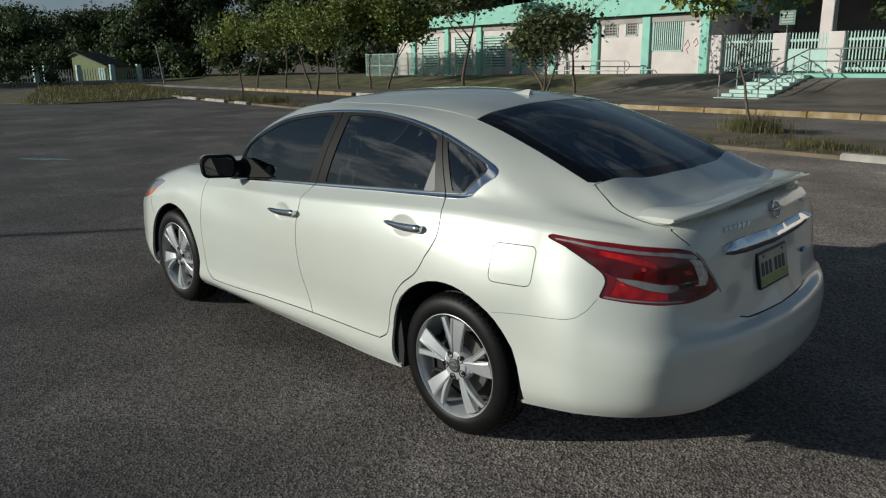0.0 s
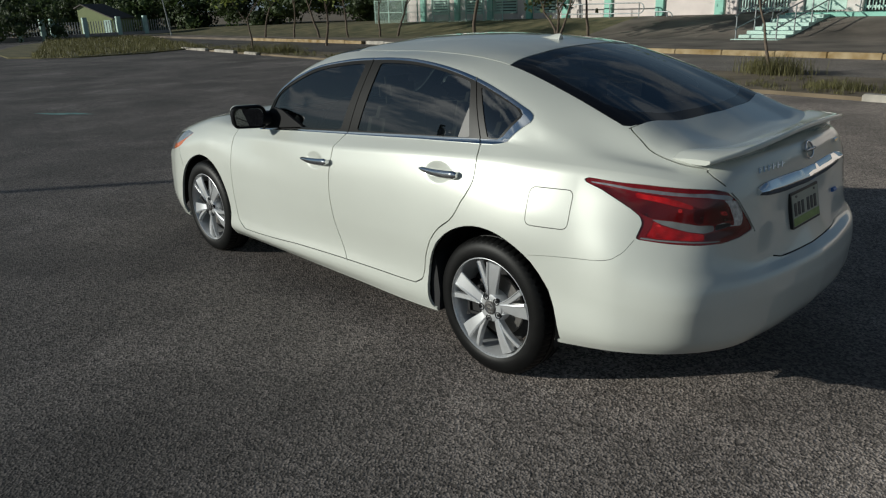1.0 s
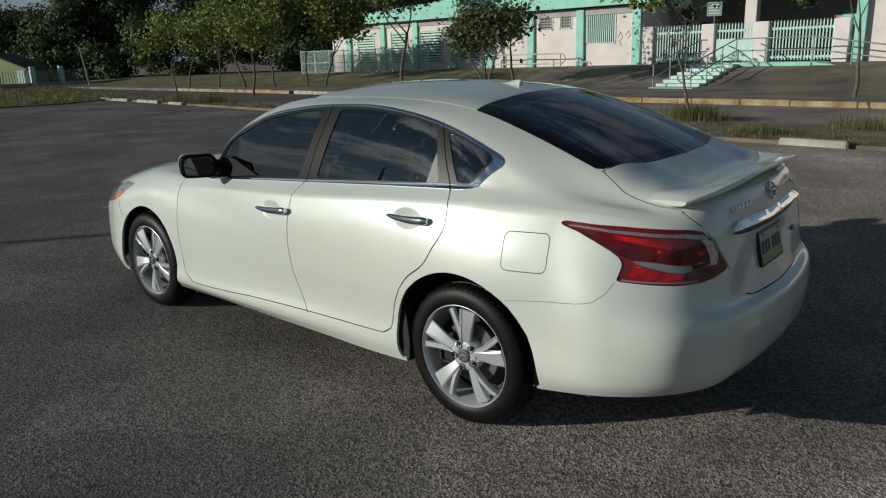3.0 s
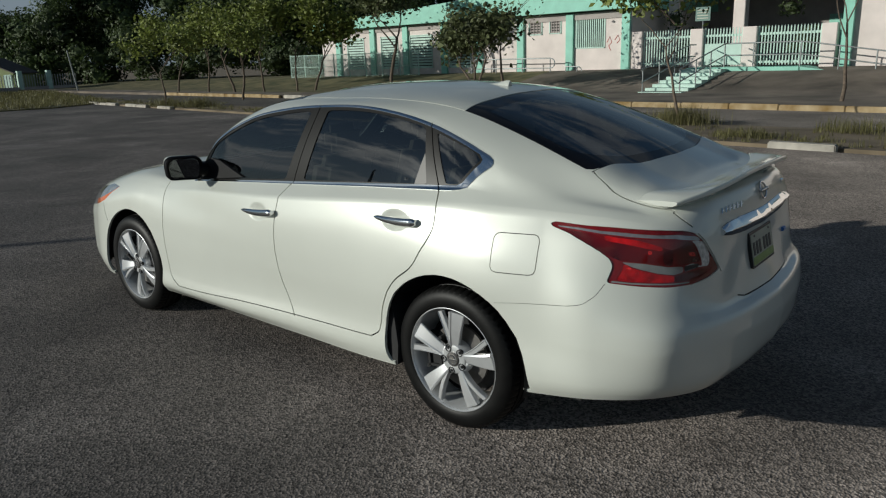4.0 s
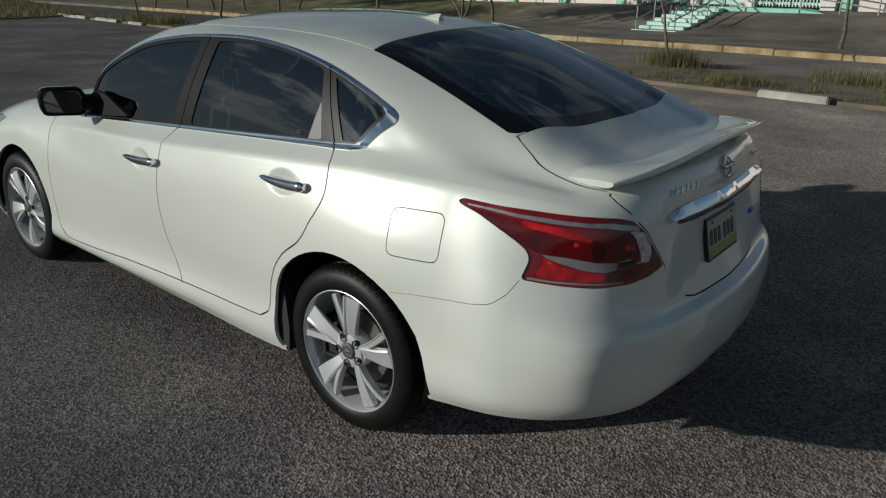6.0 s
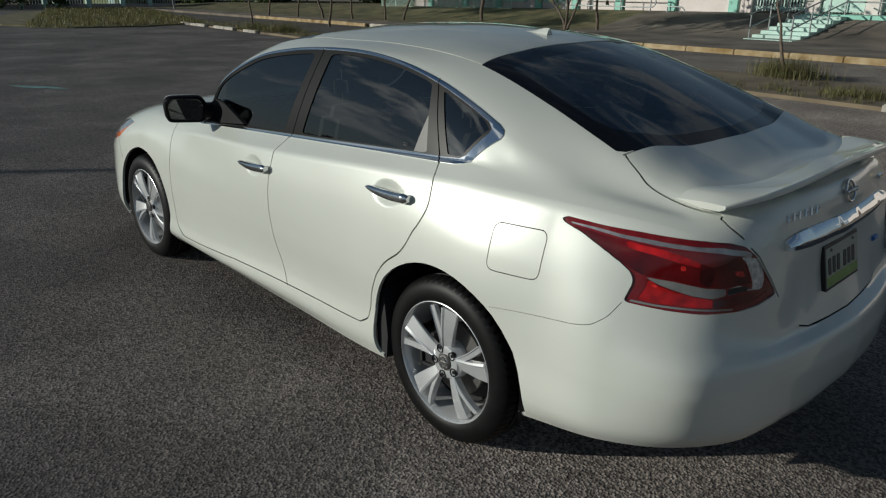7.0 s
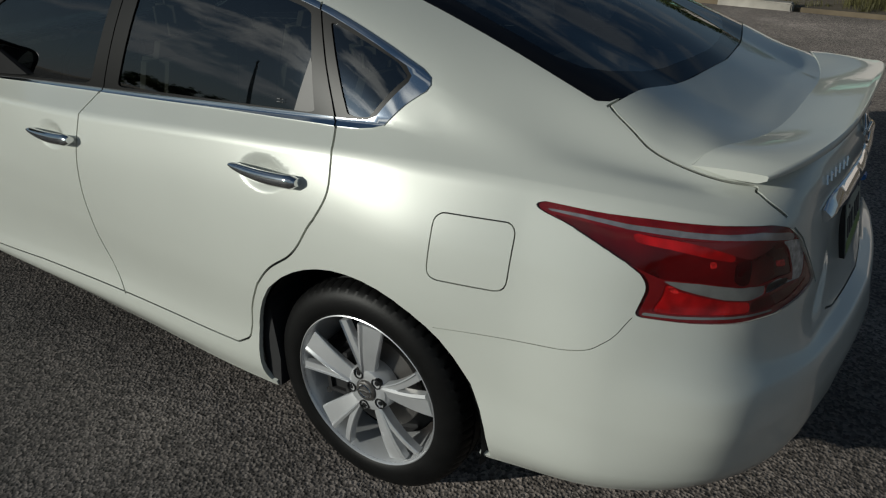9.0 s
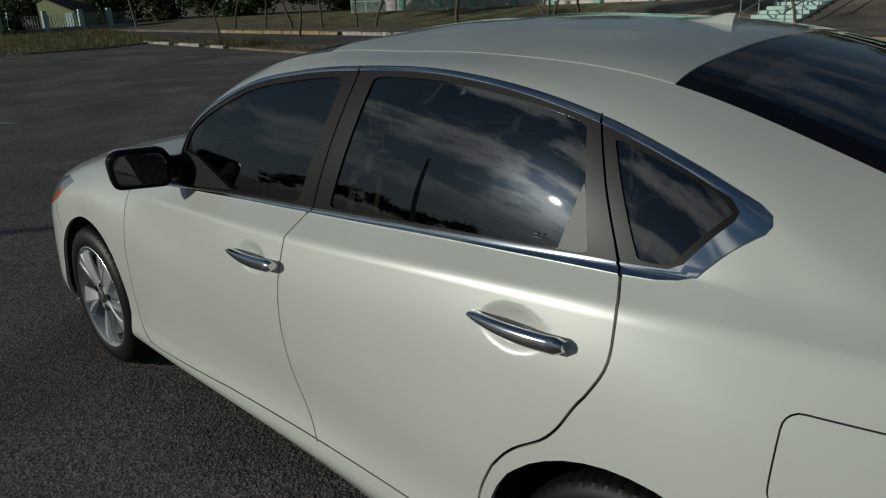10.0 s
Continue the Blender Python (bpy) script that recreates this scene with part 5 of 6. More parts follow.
school = tagged(new("school_building"), "long pinkish white school building with mint green pilasters", "building")
HOLES = [(-19.27, -18.47, 2.46, 3.14), (-18.08, -17.40, 2.48, 3.19), (-16.62, -15.08, 1.76, 3.15), (-32.5, -31.0, 1.0, 2.8), (-29.6, -28.2, 1.0, 2.8), (-27.3, -25.6, 1.0, 2.8), (-24.4, -22.9, 1.0, 2.8)]
bm = bmesh.new()
wall_slab(bm, -34.8, -13.75, .2, 3.35, FY, FY + .2, HOLES)
part("wall", bm, WALL, school)
bm = bmesh.new()
box(bm, -34.8, -34.6, FY + .2, FY + 9, .2, 3.5)
part("end_wall", bm, WALL, school)
bm = bmesh.new()
box(bm, -13.95, -13.75, FY + .2, FY + 9, .2, 3.5)
part("end_wall", bm, WALL, school)
bm = bmesh.new()
box(bm, -34.8, -13.75, FY - .06, FY + .22, 3.05, 3.35)
part("beam", bm, BEAM, school)
bm = bmesh.new()
low, top = (-35.2, 3.32, 3.66), (-13.3, 3.42, 4.95)
q = [(low[0], low[1]), (top[0], top[1]), (top[0], top[2]), (low[0], low[2])]
prism(bm, q, FY - .5, FY + 9.2, lambda a, b, d: (a, d, b))
part("roof", bm, MINT, school, "mint green painted roof edge")
for x in (-33.2, -30.2, -27.55, -24.7, -22.3, -19.7, -16.9, -14.02):
    bm = bmesh.new()
    box(bm, x - .2, x + .2, FY - .14, FY, .2, 3.32, .012)
    part("pilaster", bm, MINT, school, "mint green pilaster")
for i, (a, b, c, d) in enumerate(HOLES):
    win = new("window")
    win.parent = school
    bm = bmesh.new()
    for args in ((a, a + .05, FY - .03, FY + .12, c, d), (b - .05, b, FY - .03, FY + .12, c, d), (a, b, FY - .03, FY + .12, c, c + .05), (a, b, FY - .03, FY + .12, d - .05, d)):
        box(bm, *args)
    part("window_frame", bm, MINT_PALE, win)
    bm = bmesh.new()
    if i == 2:
        n = 15
        for k in range(n):
            x = a + .06 + (b - a - .12) * k / (n - 1)
            box(bm, x - .022, x + .022, FY - .02, FY + .03, c + .05, d - .05)
        part("grille", bm, MINT_PALE, win)
    elif i < 2:
        for k in range(5):
            z = c + .09 + (d - c - .18) * k / 4
            box(bm, a + .05, b - .05, FY, FY + .05, z - .035, z + .035)
        for k in range(4):
            x = a + .12 + (b - a - .24) * k / 3
            box(bm, x - .02, x + .02, FY - .02, FY, c + .05, d - .05)
        part("louvre", bm, BEAM, win)
    else:
        n = 12
        for k in range(n):
            z = c + .08 + (d - c - .16) * k / (n - 1)
            box(bm, a + .05, b - .05, FY, FY + .05, z - .055, z + .045)
        part("louvre", bm, MINT_PALE, win)
    bm = bmesh.new()
    box(bm, a + .01, b - .01, FY + .13, FY + .19, c + .01, d - .01)
    part("backing", bm, DARKROOM, win)


def hand_rail(name, x0, x1, y, z0, h, label, ends=True):
    rail = tagged(new(name), label, "railing", "steel railings")
    zt = z0 + h
    r = .25
    bm = bmesh.new()
    loop = [(x0, y, zt)] + [(x1 - r + r * math.sin(a), y, zt - r * (1 - math.cos(a)) * .9) for a in np.linspace(0, math.pi, 9)] + [(x0, y, zt - .45)]
    tube(bm, loop, .028, 8)
    part("rail", bm, STEEL, rail, "", True, 60)
    n = max(2, int((x1 - x0) / 1.1))
    for k in range(n):
        bm = bmesh.new()
        x = x0 + (x1 - x0 - r) * k / (n - 1)
        tube(bm, [(x, y, z0 - .25), (x, y, zt)], .026, 8)
        part("post", bm, STEEL, rail, "", True, 60)


hand_rail("wall_railing", -22.2, -17.2, FY - .9, .62, .76, "looped grey steel railing in front of the wall")
hand_rail("wall_railing", -16.6, -15.75, FY - .9, .62, .36, "low looped grey steel railing in front of the wall")

# palisade fence between white posts
PZ = .86
POSTS = [(-13.72, -13.24), (-11.06, -10.52), (-8.91, -8.35), (-5.98, -5.44)]
for a, b in POSTS:
    bm = bmesh.new()
    box(bm, a, b, FY - .1, FY + .3, PZ - .4, 2.40, .02)
    tagged(mesh_object("fence_post", bm, WALL), "square white concrete fence post", "post", "white fence posts")
for n, ((_, a), (b, _)) in enumerate(zip(POSTS, POSTS[1:])):
    fence = tagged(new("palisade_fence"), "pale mint steel palisade fence between white posts", "fence", "palisade fence panels")
    for z in (PZ + .16, 2.1):
        bm = bmesh.new()
        box(bm, a, b, FY + .06, FY + .11, z - .045, z + .045)
        part("rail", bm, MINT_PALE, fence)
    count = int((b - a) / .115)
    for k in range(count):
        x = a + .05 + (b - a - .1) * k / (count - 1)
        bm = bmesh.new()
        prism(bm, [(x - .022, PZ + .04), (x + .022, PZ + .04), (x + .022, 2.34), (x, 2.42), (x - .022, 2.34)], FY + .04, FY + .06, lambda p, q, d: (p, d, q))
        part("bar", bm, MINT_PALE, fence)
    if n == 1:
        bm = bmesh.new()
        box(bm, a + .05, b - .05, FY + .02, FY + .038, PZ + .06, 1.78)
        part("gate_panel", bm, MINT_PALE, fence, "pale mint sheet metal gate panel")

# landing, stairs and ramp
bm = bmesh.new()
box(bm, -10.62, -6.3, 26.55, FY - .12, -.1, PZ, .015)
landing = tagged(mesh_object("landing", bm, MINT), "mint green concrete landing", "landing", kind="structure")
bm = bmesh.new()
prism(bm, [(-6.3, -.1), (-2.6, -.1), (-2.6, .30), (-6.3, PZ)], 26.6, FY - .14, lambda a, b, d: (a, d, b))
tagged(mesh_object("ramp", bm, MINT), "mint green concrete ramp", "ramp", kind="structure")
stairs = tagged(new("stairs"), "flight of mint green concrete steps", "stairs", kind="structure")
N = 7
for k in range(N):
    bm = bmesh.new()
    y = 22.35 + k * .60
    box(bm, -10.62 + .0, -8.95, y, y + .66 if k < N - 1 else 26.55, -.05, .02 + (PZ - .02) * (k + 1) / (N + .4), .012)
    part("step", bm, MINT_PALE, stairs)


def stair_rail(x, label):
    rail = tagged(new("stair_railing"), label, "railing", "steel railings")
    ys, zs = (22.5, 26.6), (.05, PZ)
    for h in (.9, .45):
        bm = bmesh.new()
        tube(bm, [(x, ys[0] - .1, zs[0] + h - .06), (x, ys[0], zs[0] + h), (x, ys[1], zs[1] + h), (x, ys[1] + .6, zs[1] + h)], .026, 8)
        part("rail", bm, STEEL, rail, "", True, 60)
    for k in range(4):
        s = k / 3
        bm = bmesh.new()
        y, z = ys[0] + (ys[1] - ys[0]) * s, zs[0] + (zs[1] - zs[0]) * s
        tube(bm, [(x, y, z - .1), (x, y, z + .9)], .026, 8)
        part("post", bm, STEEL, rail, "", True, 60)


stair_rail(-10.5, "grey steel handrail beside the steps")
stair_rail(-9.08, "grey steel handrail beside the steps")
rail = tagged(new("ramp_railing"), "grey steel railing along the landing and ramp", "railing", "steel railings")
for h in (.9, .45):
    bm = bmesh.new()
    tube(bm, [(-8.9, 26.65, PZ + h), (-6.3, 26.65, PZ + h), (-2.6, 26.7, .30 + h)], .026, 8)
    part("rail", bm, STEEL, rail, "", True, 60)
for x, z in ((-8.0, PZ), (-6.3, PZ), (-5.0, .66), (-3.8, .48), (-2.6, .30)):
    bm = bmesh.new()
    tube(bm, [(x, 26.66, z - .05), (x, 26.66, z + .9)], .026, 8)
    part("post", bm, STEEL, rail, "", True, 60)

# what stands behind the fence
inner = tagged(new("school_annex"), "pinkish white annex with a dark porch", "building")
bm = bmesh.new()
box(bm, -5.0, 14, FY + .2, FY + .45, .0, 5.2)
part("wall", bm, WALL, inner)
bm = bmesh.new()
box(bm, -5.3, -4.95, FY - .05, FY + .5, .0, 5.2)
part("pilaster", bm, MINT, inner)
bm = bmesh.new()
box(bm, -3.1, -1.2, FY + .15, FY + .25, 2.3, 3.6)
part("shutter", bm, MINT_PALE, inner)
bm = bmesh.new()
box(bm, -13.7, -5.0, FY + 8.6, FY + 9, .0, 5.0)
part("porch_wall", bm, BEAM, inner)
bm = bmesh.new()
box(bm, -13.7, -5.0, FY + 2.5, FY + 9.2, 4.6, 5.0)
part("porch_roof", bm, BEAM, inner)
for x in (-13.06, -10.06):
    bm = bmesh.new()
    box(bm, x - .25, x + .25, FY + 2.6, FY + 3.1, 0, 4.6, .02)
    part("column", bm, WALL, inner)
bm = bmesh.new()
box(bm, -7.9, -7.0, FY + 8.5, FY + 8.62, .9, 3.0)
part("door", bm, MINT, inner)
wood("porch_shrubs", [(-12.7, 30.6, .6, .8, 2.6), (-12.2, 31.2, .6, .7, 2.2), (-8.5, 31.5, .6, .9, 3.0), (-7.6, 31.6, .6, .8, 2.6)], 12, "green shrubs behind the palisade fence", 3.5, .18)
sign = tagged(new("notice_sign"), "small green notice sign with unreadable lines", "sign")
bm = bmesh.new()
box(bm, -11.05, -10.42, FY + .31, FY + .34, 2.72, 3.28)
part("board", bm, SIGN, sign)
for k in range(4):
    bm = bmesh.new()
    box(bm, -10.97, -10.5, FY + .30, FY + .309, 2.81 + .11 * k, 2.85 + .11 * k)
    part("text_line", bm, PLATE, sign)
bm = bmesh.new()
tube(bm, [(-10.73, FY + .36, .8), (-10.73, FY + .36, 3.2)], .025, 8)
part("post", bm, STEEL, sign)

# wire fence on the lawn in front of the left wing
mesh_fence = tagged(new("wire_fence"), "pale mint wire fence with thin posts", "fence")
for k in range(9):
    x = -36.8 + k * 1.38
    bm = bmesh.new()
    tube(bm, [(x, 27.0, .25), (x, 27.0, 1.95)], .03, 6)
    part("post", bm, MINT_PALE, mesh_fence)
bm = bmesh.new()
for z in (.55, 1.2, 1.9):
    tube(bm, [(-36.8, 27.0, z), (-25.8, 27.0, z)], .018, 5)
for k in range(160):
    x = -36.8 + 11 * k / 159
    box(bm, x - .006, x + .006, 26.995, 27.005, .5, 1.9)
part("mesh", bm, MINT_PALE, mesh_fence)

# ---- the far end of the lot: shed, low fence, pole ----
shed = tagged(new("shed"), "lime green gabled shed with a dark tin roof", "shed")
shed.matrix_basis = pose(-61.0, 17.6, 0, 0, 0, -58)
gable = [(1.9, -.1), (1.9, 1.40), (-.7, 2.40), (-1.2, 2.20), (-1.2, -.1)]
bm = bmesh.new()
prism(bm, gable, 0, -2.4, lambda a, b, d: (d, a, b))
part("wall", bm, SHED, shed)
bm = bmesh.new()
prism(bm, [(2.1, 1.30), (2.1, 1.38), (-.7, 2.50), (-1.4, 2.22), (-1.4, 2.14), (-.7, 2.42)], .15, -2.6, lambda a, b, d: (d, a, b))
part("roof", bm, ROOF_TIN, shed)
bm = bmesh.new()
box(bm, .01, .06, 1.15, 1.75, 0, 1.25, .01)
part("door", bm, MINT_PALE, shed)
low_wall = tagged(new("low_fence"), "low grey wall with pale posts at the far end", "fence")
bm = bmesh.new()
box(bm, -59.1, -58.9, 2, 23, -.1, .32)
part("base_wall", bm, BEAM, low_wall)
for y in (3.5, 7.5, 11.8, 13.4, 14.1, 16.4, 18.9, 21.0):
    bm = bmesh.new()
    box(bm, -59.2, -58.85, y - .16, y + .16, -.1, 1.50, .02)
    part("post", bm, MINT_PALE, low_wall)
bm = bmesh.new()
for k in range(110):
    y = 2 + 21 * k / 109
    box(bm, -59.02, -58.98, y - .025, y + .025, .3, 1.2)
part("slats", bm, STEEL, low_wall)
pole = tagged(new("pole"), "thin leaning grey pole on the grass", "pole")
bm = bmesh.new()
tube(bm, [(-50.6, 19.46, -.1), (-50.6, 19.1, 2.75)], [.06, .05], 8)
part("shaft", bm, STEEL, pole, "", True, 60)

scrawl = tagged(new("wall_scrawl"), "faded red scrawl painted on the school wall", "graffiti")
bm = bmesh.new()
for pts in (((-15.0, 2.0), (-14.85, 2.25), (-14.75, 2.0), (-14.9, 1.85), (-14.8, 1.65)), ((-14.6, 2.1), (-14.45, 2.3), (-14.35, 2.1), (-14.5, 1.95)), ((-14.3, 2.4), (-14.2, 2.15), (-14.05, 2.2))):
    tube(bm, [(a + .0, FY - .004, b) for a, b in pts], .018, 5)
part("stroke", bm, SCRAWL, scrawl)


# ---- what is fixed to the car ----
def on_skin(u, z, out=0.0, side=-1, low=1.0, high=8.0):
    """A place on the skin at (u, z), pushed out by so much."""
    v = line_at(u, z, low, high)
    p, n = skin(u, v)[0], skin_normal(u, v)[0]
    q = p + n * out
    return Vector((q[0], side * q[1], q[2]))


def loft(bm, rings, close=True):
    rows = [[bm.verts.new(p) for p in r] for r in rings]
    n = len(rows[0])
    for a, b in zip(rows, rows[1:]):
        for k in range(n if close else n - 1):
            bm.faces.new((a[k], a[(k + 1) % n], b[(k + 1) % n], b[k]))
    if close:
        bm.faces.new(rows[0][::-1])
        bm.faces.new(rows[-1])
    bmesh.ops.recalc_face_normals(bm, faces=bm.faces[:])


def handle(u0, u1, z0, z1, side, parent):
    """A chrome bar handle: thin at its front end, broad and blunt at its rear."""
    bm = bmesh.new()
    rings = []
    for k in range(15):
        t = k / 14
        u, z = u0 + (u1 - u0) * t, z0 + (z1 - z0) * t - .006 * math.sin(t * math.pi)
        h = .009 + .010 * math.sin(min(1, t * 1.5) * math.pi * .5)
        if k in (0, 14):
            h *= .55
        lift = .020 * math.sin(min(1, t * 1.25) * math.pi * .5) ** .7 + .006 - (.006 if k == 14 else 0)
        w = (.914 if u < -.7 else .893 - .06 * (u + .25)) - .01 + lift
        d = .013
        rings.append([settled((u, side * (w + d * math.cos(a)), z + h * math.sin(a))) for a in np.linspace(0, 2 * math.pi, 13)[:-1]])
    loft(bm, rings)
    return part("handle", bm, CHROME, parent, "chrome door handle", True, 50)


for side in BOTH:
    h = handle(-1.372, -1.100, .866, .880, side, doors["front_door", side])
    handle(-.372, -.130, .944, .944, side, doors["rear_door", side])
    if side < 0:
        bm = bmesh.new()
        tube(bm, [settled((-1.128, -.934, .877)), settled((-1.128, -.9385, .877))], .0065, 14)
        part("lock_cylinder", bm, BLACK, h)

# door mirrors
for side in BOTH:
    mirror = new("door_mirror")
    mirror.parent = car
    mirror.location = settled((-1.90, side * .945, 1.058))
    mirror.rotation_euler = (0, radians(8), radians(side * 13))
    outline = rounded([(-.098, -.076), (.095, -.060), (.105, .040), (.078, .070), (-.088, .062), (-.110, .02)], .032, 5)
    bm = bmesh.new()
    rings = []
    for d, s in ((.012, .96), (.004, 1.0), (-.03, 1.0), (-.07, .9), (-.10, .68), (-.115, .35)):
        rings.append([(d, side * a * s, b * s) for a, b in outline])
    loft(bm, rings)
    part("housing", bm, PAINT, mirror, "", True, 50)
    bm = bmesh.new()
    loft(bm, [[(d, side * a * s, b * s) for a, b in outline] for d, s in ((-.022, 1.02), (.016, 1.025), (.021, .97), (.012, .84))])
    part("bezel", bm, PLASTIC, mirror, "", True, 50)
    bm = bmesh.new()
    prism(bm, [(a * .80, b * .82) for a, b in outline], .0, .0025, lambda a, b, d: (d, side * a, b))
    pane = part("mirror_glass", bm, MIRROR, mirror)
    pane.location, pane.rotation_euler = (.014, 0, 0), (0, radians(4), radians(side * 11))
    bm = bmesh.new()
    rings = []
    for t in np.linspace(0, 1, 6):
        y, w, h = -.075 - .11 * t, .045 + .05 * t, .046 - .004 * t
        rings.append([(-.02 + w * math.cos(a) - .02 * t, side * y, -.022 - .016 * t + h * math.sin(a)) for a in np.linspace(0, 2 * math.pi, 11)[:-1]])
    loft(bm, rings)
    part("arm", bm, PLASTIC, mirror, "", True, 50)
    bm = bmesh.new()
    prism(bm, [(-2.02, .972), (-1.78, .988), (-1.49, 1.016), (-1.60, 1.048), (-1.74, 1.090), (-1.84, 1.10), (-1.97, 1.05)], 0, .022, lambda a, b, d: settled((a, side * (.816 - .25 * (b - .98) - .012 + d), b)))
    part("sail", bm, PLASTIC, car, "black plastic sail at the mirror foot")

# spoiler across the boot lid
du_, dv_ = np.meshgrid(np.linspace(.5, 1.4, 120), np.linspace(6.6, 11, 160), indexing="ij")
DECK = skin(du_.ravel(), dv_.ravel())


def deck_z(x, y):
    """The height of the boot lid at (x, y)."""
    d = (DECK[:, 0] - x) ** 2 + (DECK[:, 1] - abs(y)) ** 2
    k = np.argsort(d)[:6]
    return float((DECK[k, 2] / (d[k] + 1e-6)).sum() / (1 / (d[k] + 1e-6)).sum())


bm = bmesh.new()
rings = []
for y in np.linspace(-.612, .612, 49):
    s = abs(y) / .612
    # trailing edge, then the leading edge that lies flush on the lid
    xt, zt = 1.030 - .118 * s ** 4, 1.168 - .064 * s ** 2.5
    xl = .875 - .115 * s ** 3
    zl = deck_z(xl, y) + .001 + .010 * s ** 8
    thick = .020 - .006 * s ** 6
    end = .003 if s > .985 else 0
    top = [(xl + (xt - xl) * k, zl + (zt - zl) * (k ** 1.7) + .004 * math.sin(k * math.pi)) for k in (0, .12, .3, .5, .7, .86, .95)]
    foot = min(1, (1 - s) / .07)
    under = (zt - thick - .010) * (1 - foot) + max(deck_z(xt - .075, y) - .012, zt - .085) * foot
    rings.append([(xl - .004, y, zl - .003 - .009 * foot)] + [(px, y, pz - end) for px, pz in top] + [(xt - .004, y, zt - end), (xt, y, zt - .005), (xt - .002, y, zt - thick), (xt - .018, y, zt - thick - .008), (xt - .075, y, under)])
loft(bm, rings)
part("spoiler", bm, PAINT, car, "pearl white boot lid spoiler", True, 50)

# chrome bar, emblem, letters and plate on the boot lid
bm = bmesh.new()
rings = []
for k in range(33):
    t = -1 + 2 * k / 32
    u, side = 1.75 - abs(t) * .475, (-1 if t < 0 else 1)
    taper = 1 - abs(t) ** 6 * .55
    zc, hh = .955 - .004 * (1 - abs(t)), .031 * taper
    pts = []
    for dz, out in ((1, .001), (.92, .006), (-.10, .019), (-.32, .020), (-1.0, .009), (-1.0, .0)):
        pts.append(on_skin(u, zc + dz * hh, out, side, 4.2, 7.9))
    rings.append(pts)
loft(bm, rings)
part("chrome_bar", bm, CHROME, boot_lid, "wide chrome bar above the number plate", True, 40)


def lid_place(y, z, out):
    """A place on the boot lid's rear face."""
    us = np.linspace(1.2, 1.75, 80)
    v = line_at(1.6, z, 4.05, 7.9)
    ws = skin(us, np.full(80, v))[:, 1]
    u = float(us[np.argmin(np.abs(ws - abs(y)))])
    p, n = skin(u, v)[0], skin_normal(u, v)[0]
    s = 1 if y > 0 else -1
    return Vector((p[0] + n[0] * out, y, p[2] + n[2] * out))


bm = bmesh.new()
ring = []
for k in range(28):
    a = 2 * math.pi * k / 28
    c = lid_place(.036 * math.cos(a), 1.048 + .031 * math.sin(a), .007)
    ring.append(c)
ring.append(ring[0])
tube(bm, ring, .005, 8, False)
for k in range(2):
    tube(bm, [lid_place(-.045, 1.048, .010), lid_place(.045, 1.048, .010)], .0075, 8)
part("emblem", bm, CHROME, boot_lid, "round chrome emblem with a plain bar", True, 50)
for k in range(6):
    bm = bmesh.new()
    y = -.385 + k * .031
    a, b = lid_place(y, 1.020, .003), lid_place(y + .006, 1.042, .003)
    tube(bm, [a, b], .0045, 6)
    tube(bm, [lid_place(y + .002, 1.030, .003), lid_place(y + .018, 1.033, .003)], .003, 6)
    part("letter_bar", bm, CHROME, boot_lid)
bm = bmesh.new()
tube(bm, [lid_place(.345, 1.03, .003), lid_place(.395, 1.03, .003)], .008, 6)
part("trim_badge", bm, CHROME, boot_lid)
bm = bmesh.new()
tube(bm, [lid_place(.30, .82, .003), lid_place(.335, .82, .003)], .010, 8)
part("side_badge", bm, BLUE, boot_lid, "small blue badge")
plate = new("number_plate")
plate.parent = boot_lid
PX0, PX1, PYC = lid_place(0, .893, .006), lid_place(0, .765, .010), -.022


def plate_place(y, t, out):
    p = PX0 * (1 - t) + PX1 * t
    return Vector((p.x + out - .009, y, p.z))


def plate_box(name, y0, y1, t0, t1, d0, d1, mat, label=""):
    bm = bmesh.new()
    prism(bm, rounded([(y0, t0), (y1, t0), (y1, t1), (y0, t1)], .012, 3), d0, d1, plate_place)
    return part(name, bm, mat, plate, label)


plate_box("plate_frame", PYC - .138, PYC + .138, -.06, 1.10, -.012, .006, BLACK)
plate_box("plate_sheet", PYC - .131, PYC + .131, .02, 1.02, .006, .008, PLATE, "white plate with a green lower edge")
plate_box("plate_scene", PYC - .129, PYC + .129, .76, 1.0, .008, .009, PLATE_GREEN)
for k, y in enumerate((-.108, -.072, -.036, .018, .054, .090)):
    plate_box("number_bar", PYC + y - .009, PYC + y + .013, .28, .70, .008, .0098, DARK_INK)
for y in (-.09, .09):
    plate_box("plate_bolt", PYC + y - .006, PYC + y + .006, .06, .13, .008, .011, ALLOY_DARK)

# aerial on the roof
bm = bmesh.new()
rings = []
for t in np.linspace(0, 1, 8):
    x = -.405 + .155 * t
    h = .006 + .036 * t ** 1.5 * (1 if t < .95 else .85)
    w = .030 * (1 - .5 * abs(t - .4))
    z0 = skin(x, 11)[0][2] - .004
    rings.append([(x, -w, z0), (x, -w * .55, z0 + h * .7), (x, 0, z0 + h), (x, w * .55, z0 + h * .7), (x, w, z0)])
loft(bm, rings)
part("aerial", bm, PAINT, car, "small white fin aerial", True, 50)

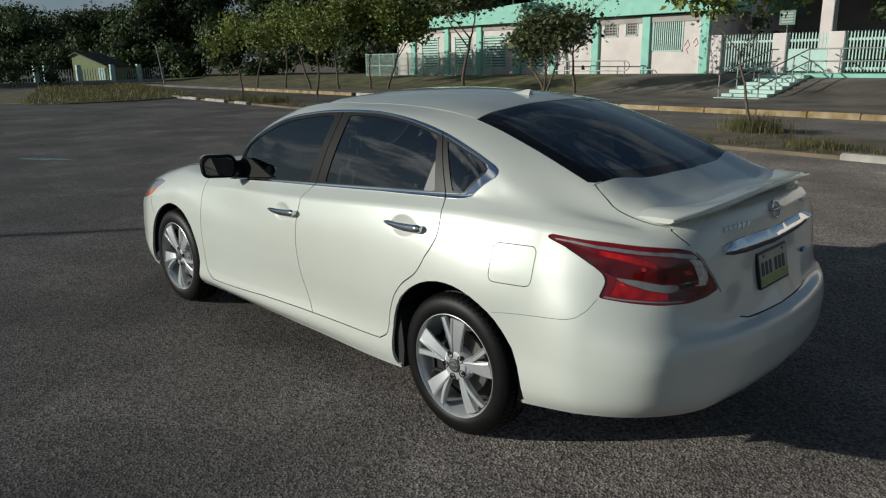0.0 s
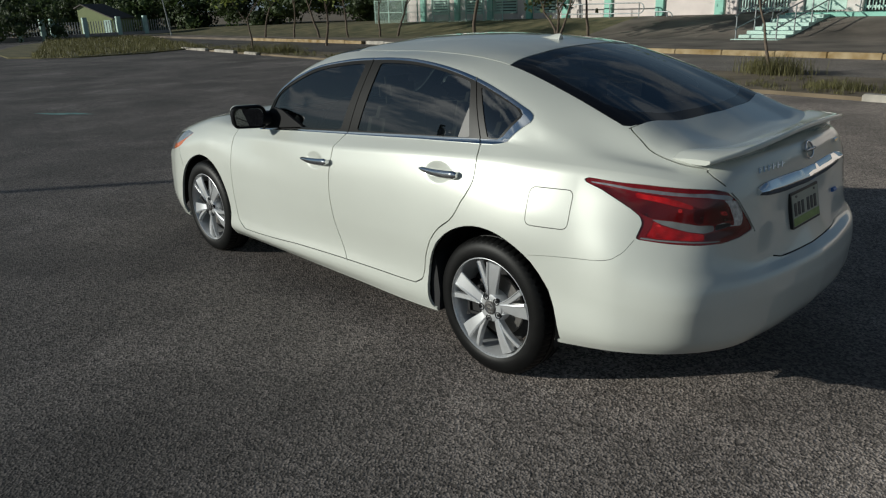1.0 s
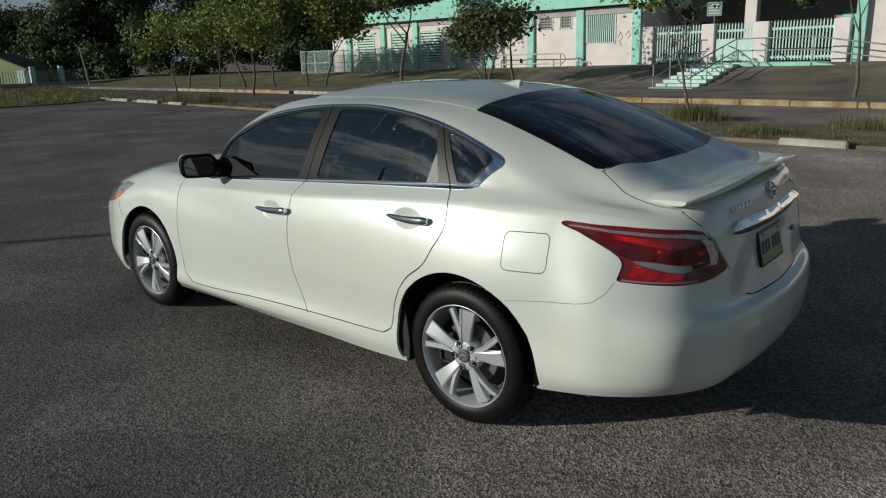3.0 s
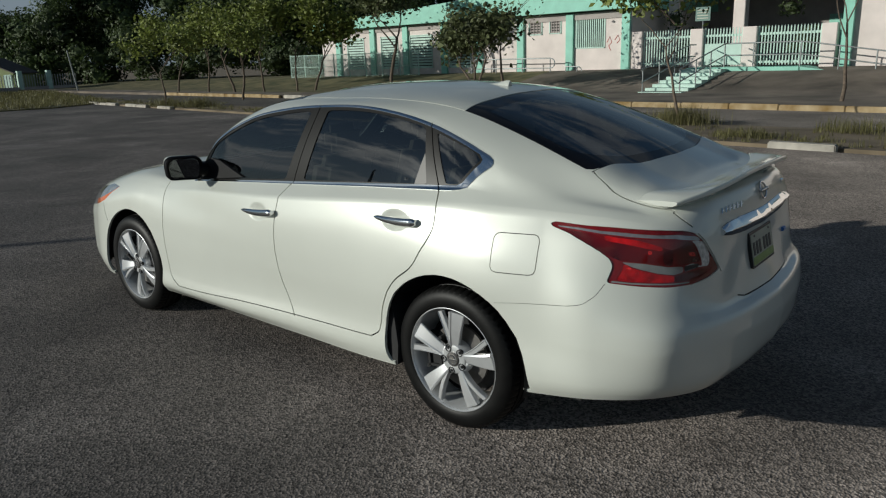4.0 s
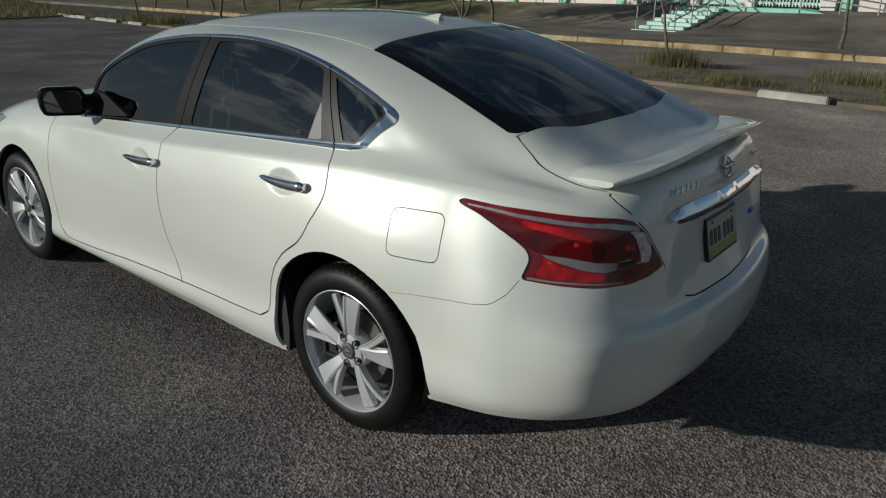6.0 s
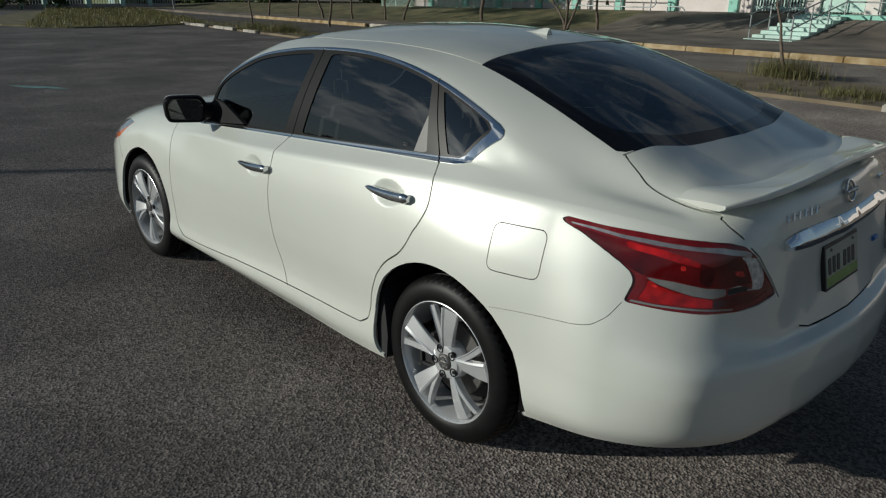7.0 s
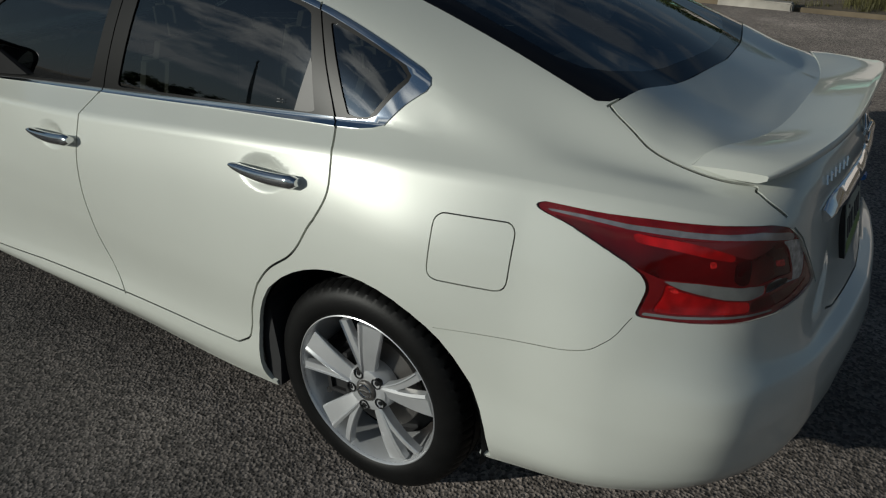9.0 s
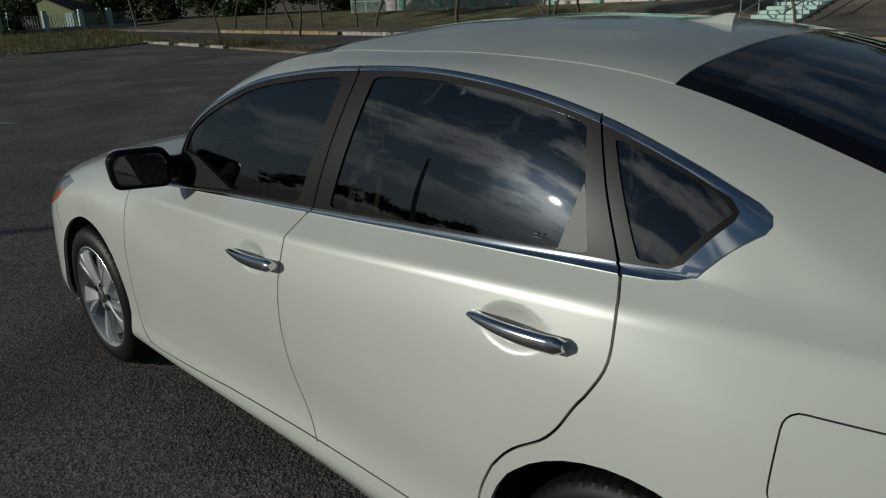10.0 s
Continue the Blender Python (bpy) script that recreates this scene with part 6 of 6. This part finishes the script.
# tail pipe, spats in front of the rear wheels
for side in BOTH:
    bm = bmesh.new()
    lathe_pts = [(.84, .026), (.962, .027), (.962, .024), (.86, .023)]
    rows = [[bm.verts.new((x, side * .50 + r * math.cos(a), .350 + r * .8 * math.sin(a))) for a in np.linspace(0, 2 * math.pi, 19)[:-1]] for x, r in lathe_pts]
    for a, b in zip(rows, rows[1:]):
        for k in range(18):
            bm.faces.new((a[k], a[(k + 1) % 18], b[(k + 1) % 18], b[k]))
    bmesh.ops.recalc_face_normals(bm, faces=bm.faces[:])
    part("tail_pipe", bm, CHROME, car, "", True, 40)
    bm = bmesh.new()
    prism(bm, [(-.372, .238), (-.318, .243), (-.308, .34), (-.326, .50), (-.345, .545), (-.366, .42)], .70, .866, lambda a, b, d: settled((a, side * d, b)))
    part("spat", bm, CAVITY, car, "dark grey plastic spat before the rear wheel")

# ---- the cabin ----
bm = bmesh.new()
box(bm, -2.35, .45, -.74, .74, .27, .36, .02)
part("cabin_floor", bm, CAVITY, car)
for side in BOTH:
    for name, x, lean in (("front_seat", -1.30, .24), ("rear_seat", -.42, .30)):
        seat = new(name)
        seat.parent = car
        y = side * .36
        bm = bmesh.new()
        box(bm, x - .46, x + .06, y - .25, y + .25, .40, .60, .06)
        part("cushion", bm, BEIGE, seat, "", True, 50)
        bm = bmesh.new()
        g = box(bm, x - .06, x + .09, y - .25, y + .25, .52, 1.12, .06)
        for v in bm.verts:
            v.co.x += (v.co.z - .52) * lean
            v.co.y += (y - v.co.y) * .22 * max(0, v.co.z - .85) / .25
        part("backrest", bm, BEIGE, seat, "", True, 50)
        bm = bmesh.new()
        box(bm, x + .10, x + .20, y - .13, y + .13, 1.13, 1.28 if name == "front_seat" else 1.24, .045)
        part("headrest", bm, BEIGE, seat, "", True, 50)
        for dy in (-.05, .05):
            bm = bmesh.new()
            tube(bm, [(x + .13, y + dy, 1.05), (x + .15, y + dy, 1.16)], .007, 8)
            part("headrest_rod", bm, CHROME, seat)
bm = bmesh.new()
box(bm, .0, .52, -.56, .56, 1.03, 1.07, .015)
part("parcel_shelf", bm, GREY_CLOTH, car)
bm = bmesh.new()
box(bm, -2.30, -1.85, -.70, .70, .72, .96, .06)
part("dashboard", bm, PLASTIC, car, "", True, 50)
bm = bmesh.new()
ring = [(-1.72 + .06 * math.sin(a), -.36 + .18 * math.cos(a), .93 + .17 * math.sin(a)) for a in np.linspace(0, 2 * math.pi, 29)]
tube(bm, ring, .014, 8, False)
part("steering_wheel", bm, PLASTIC, car, "", True, 60)
bm = bmesh.new()
box(bm, -1.45, -1.40, -.12, .12, 1.32, 1.39, .02)
part("inner_mirror", bm, PLASTIC, car)
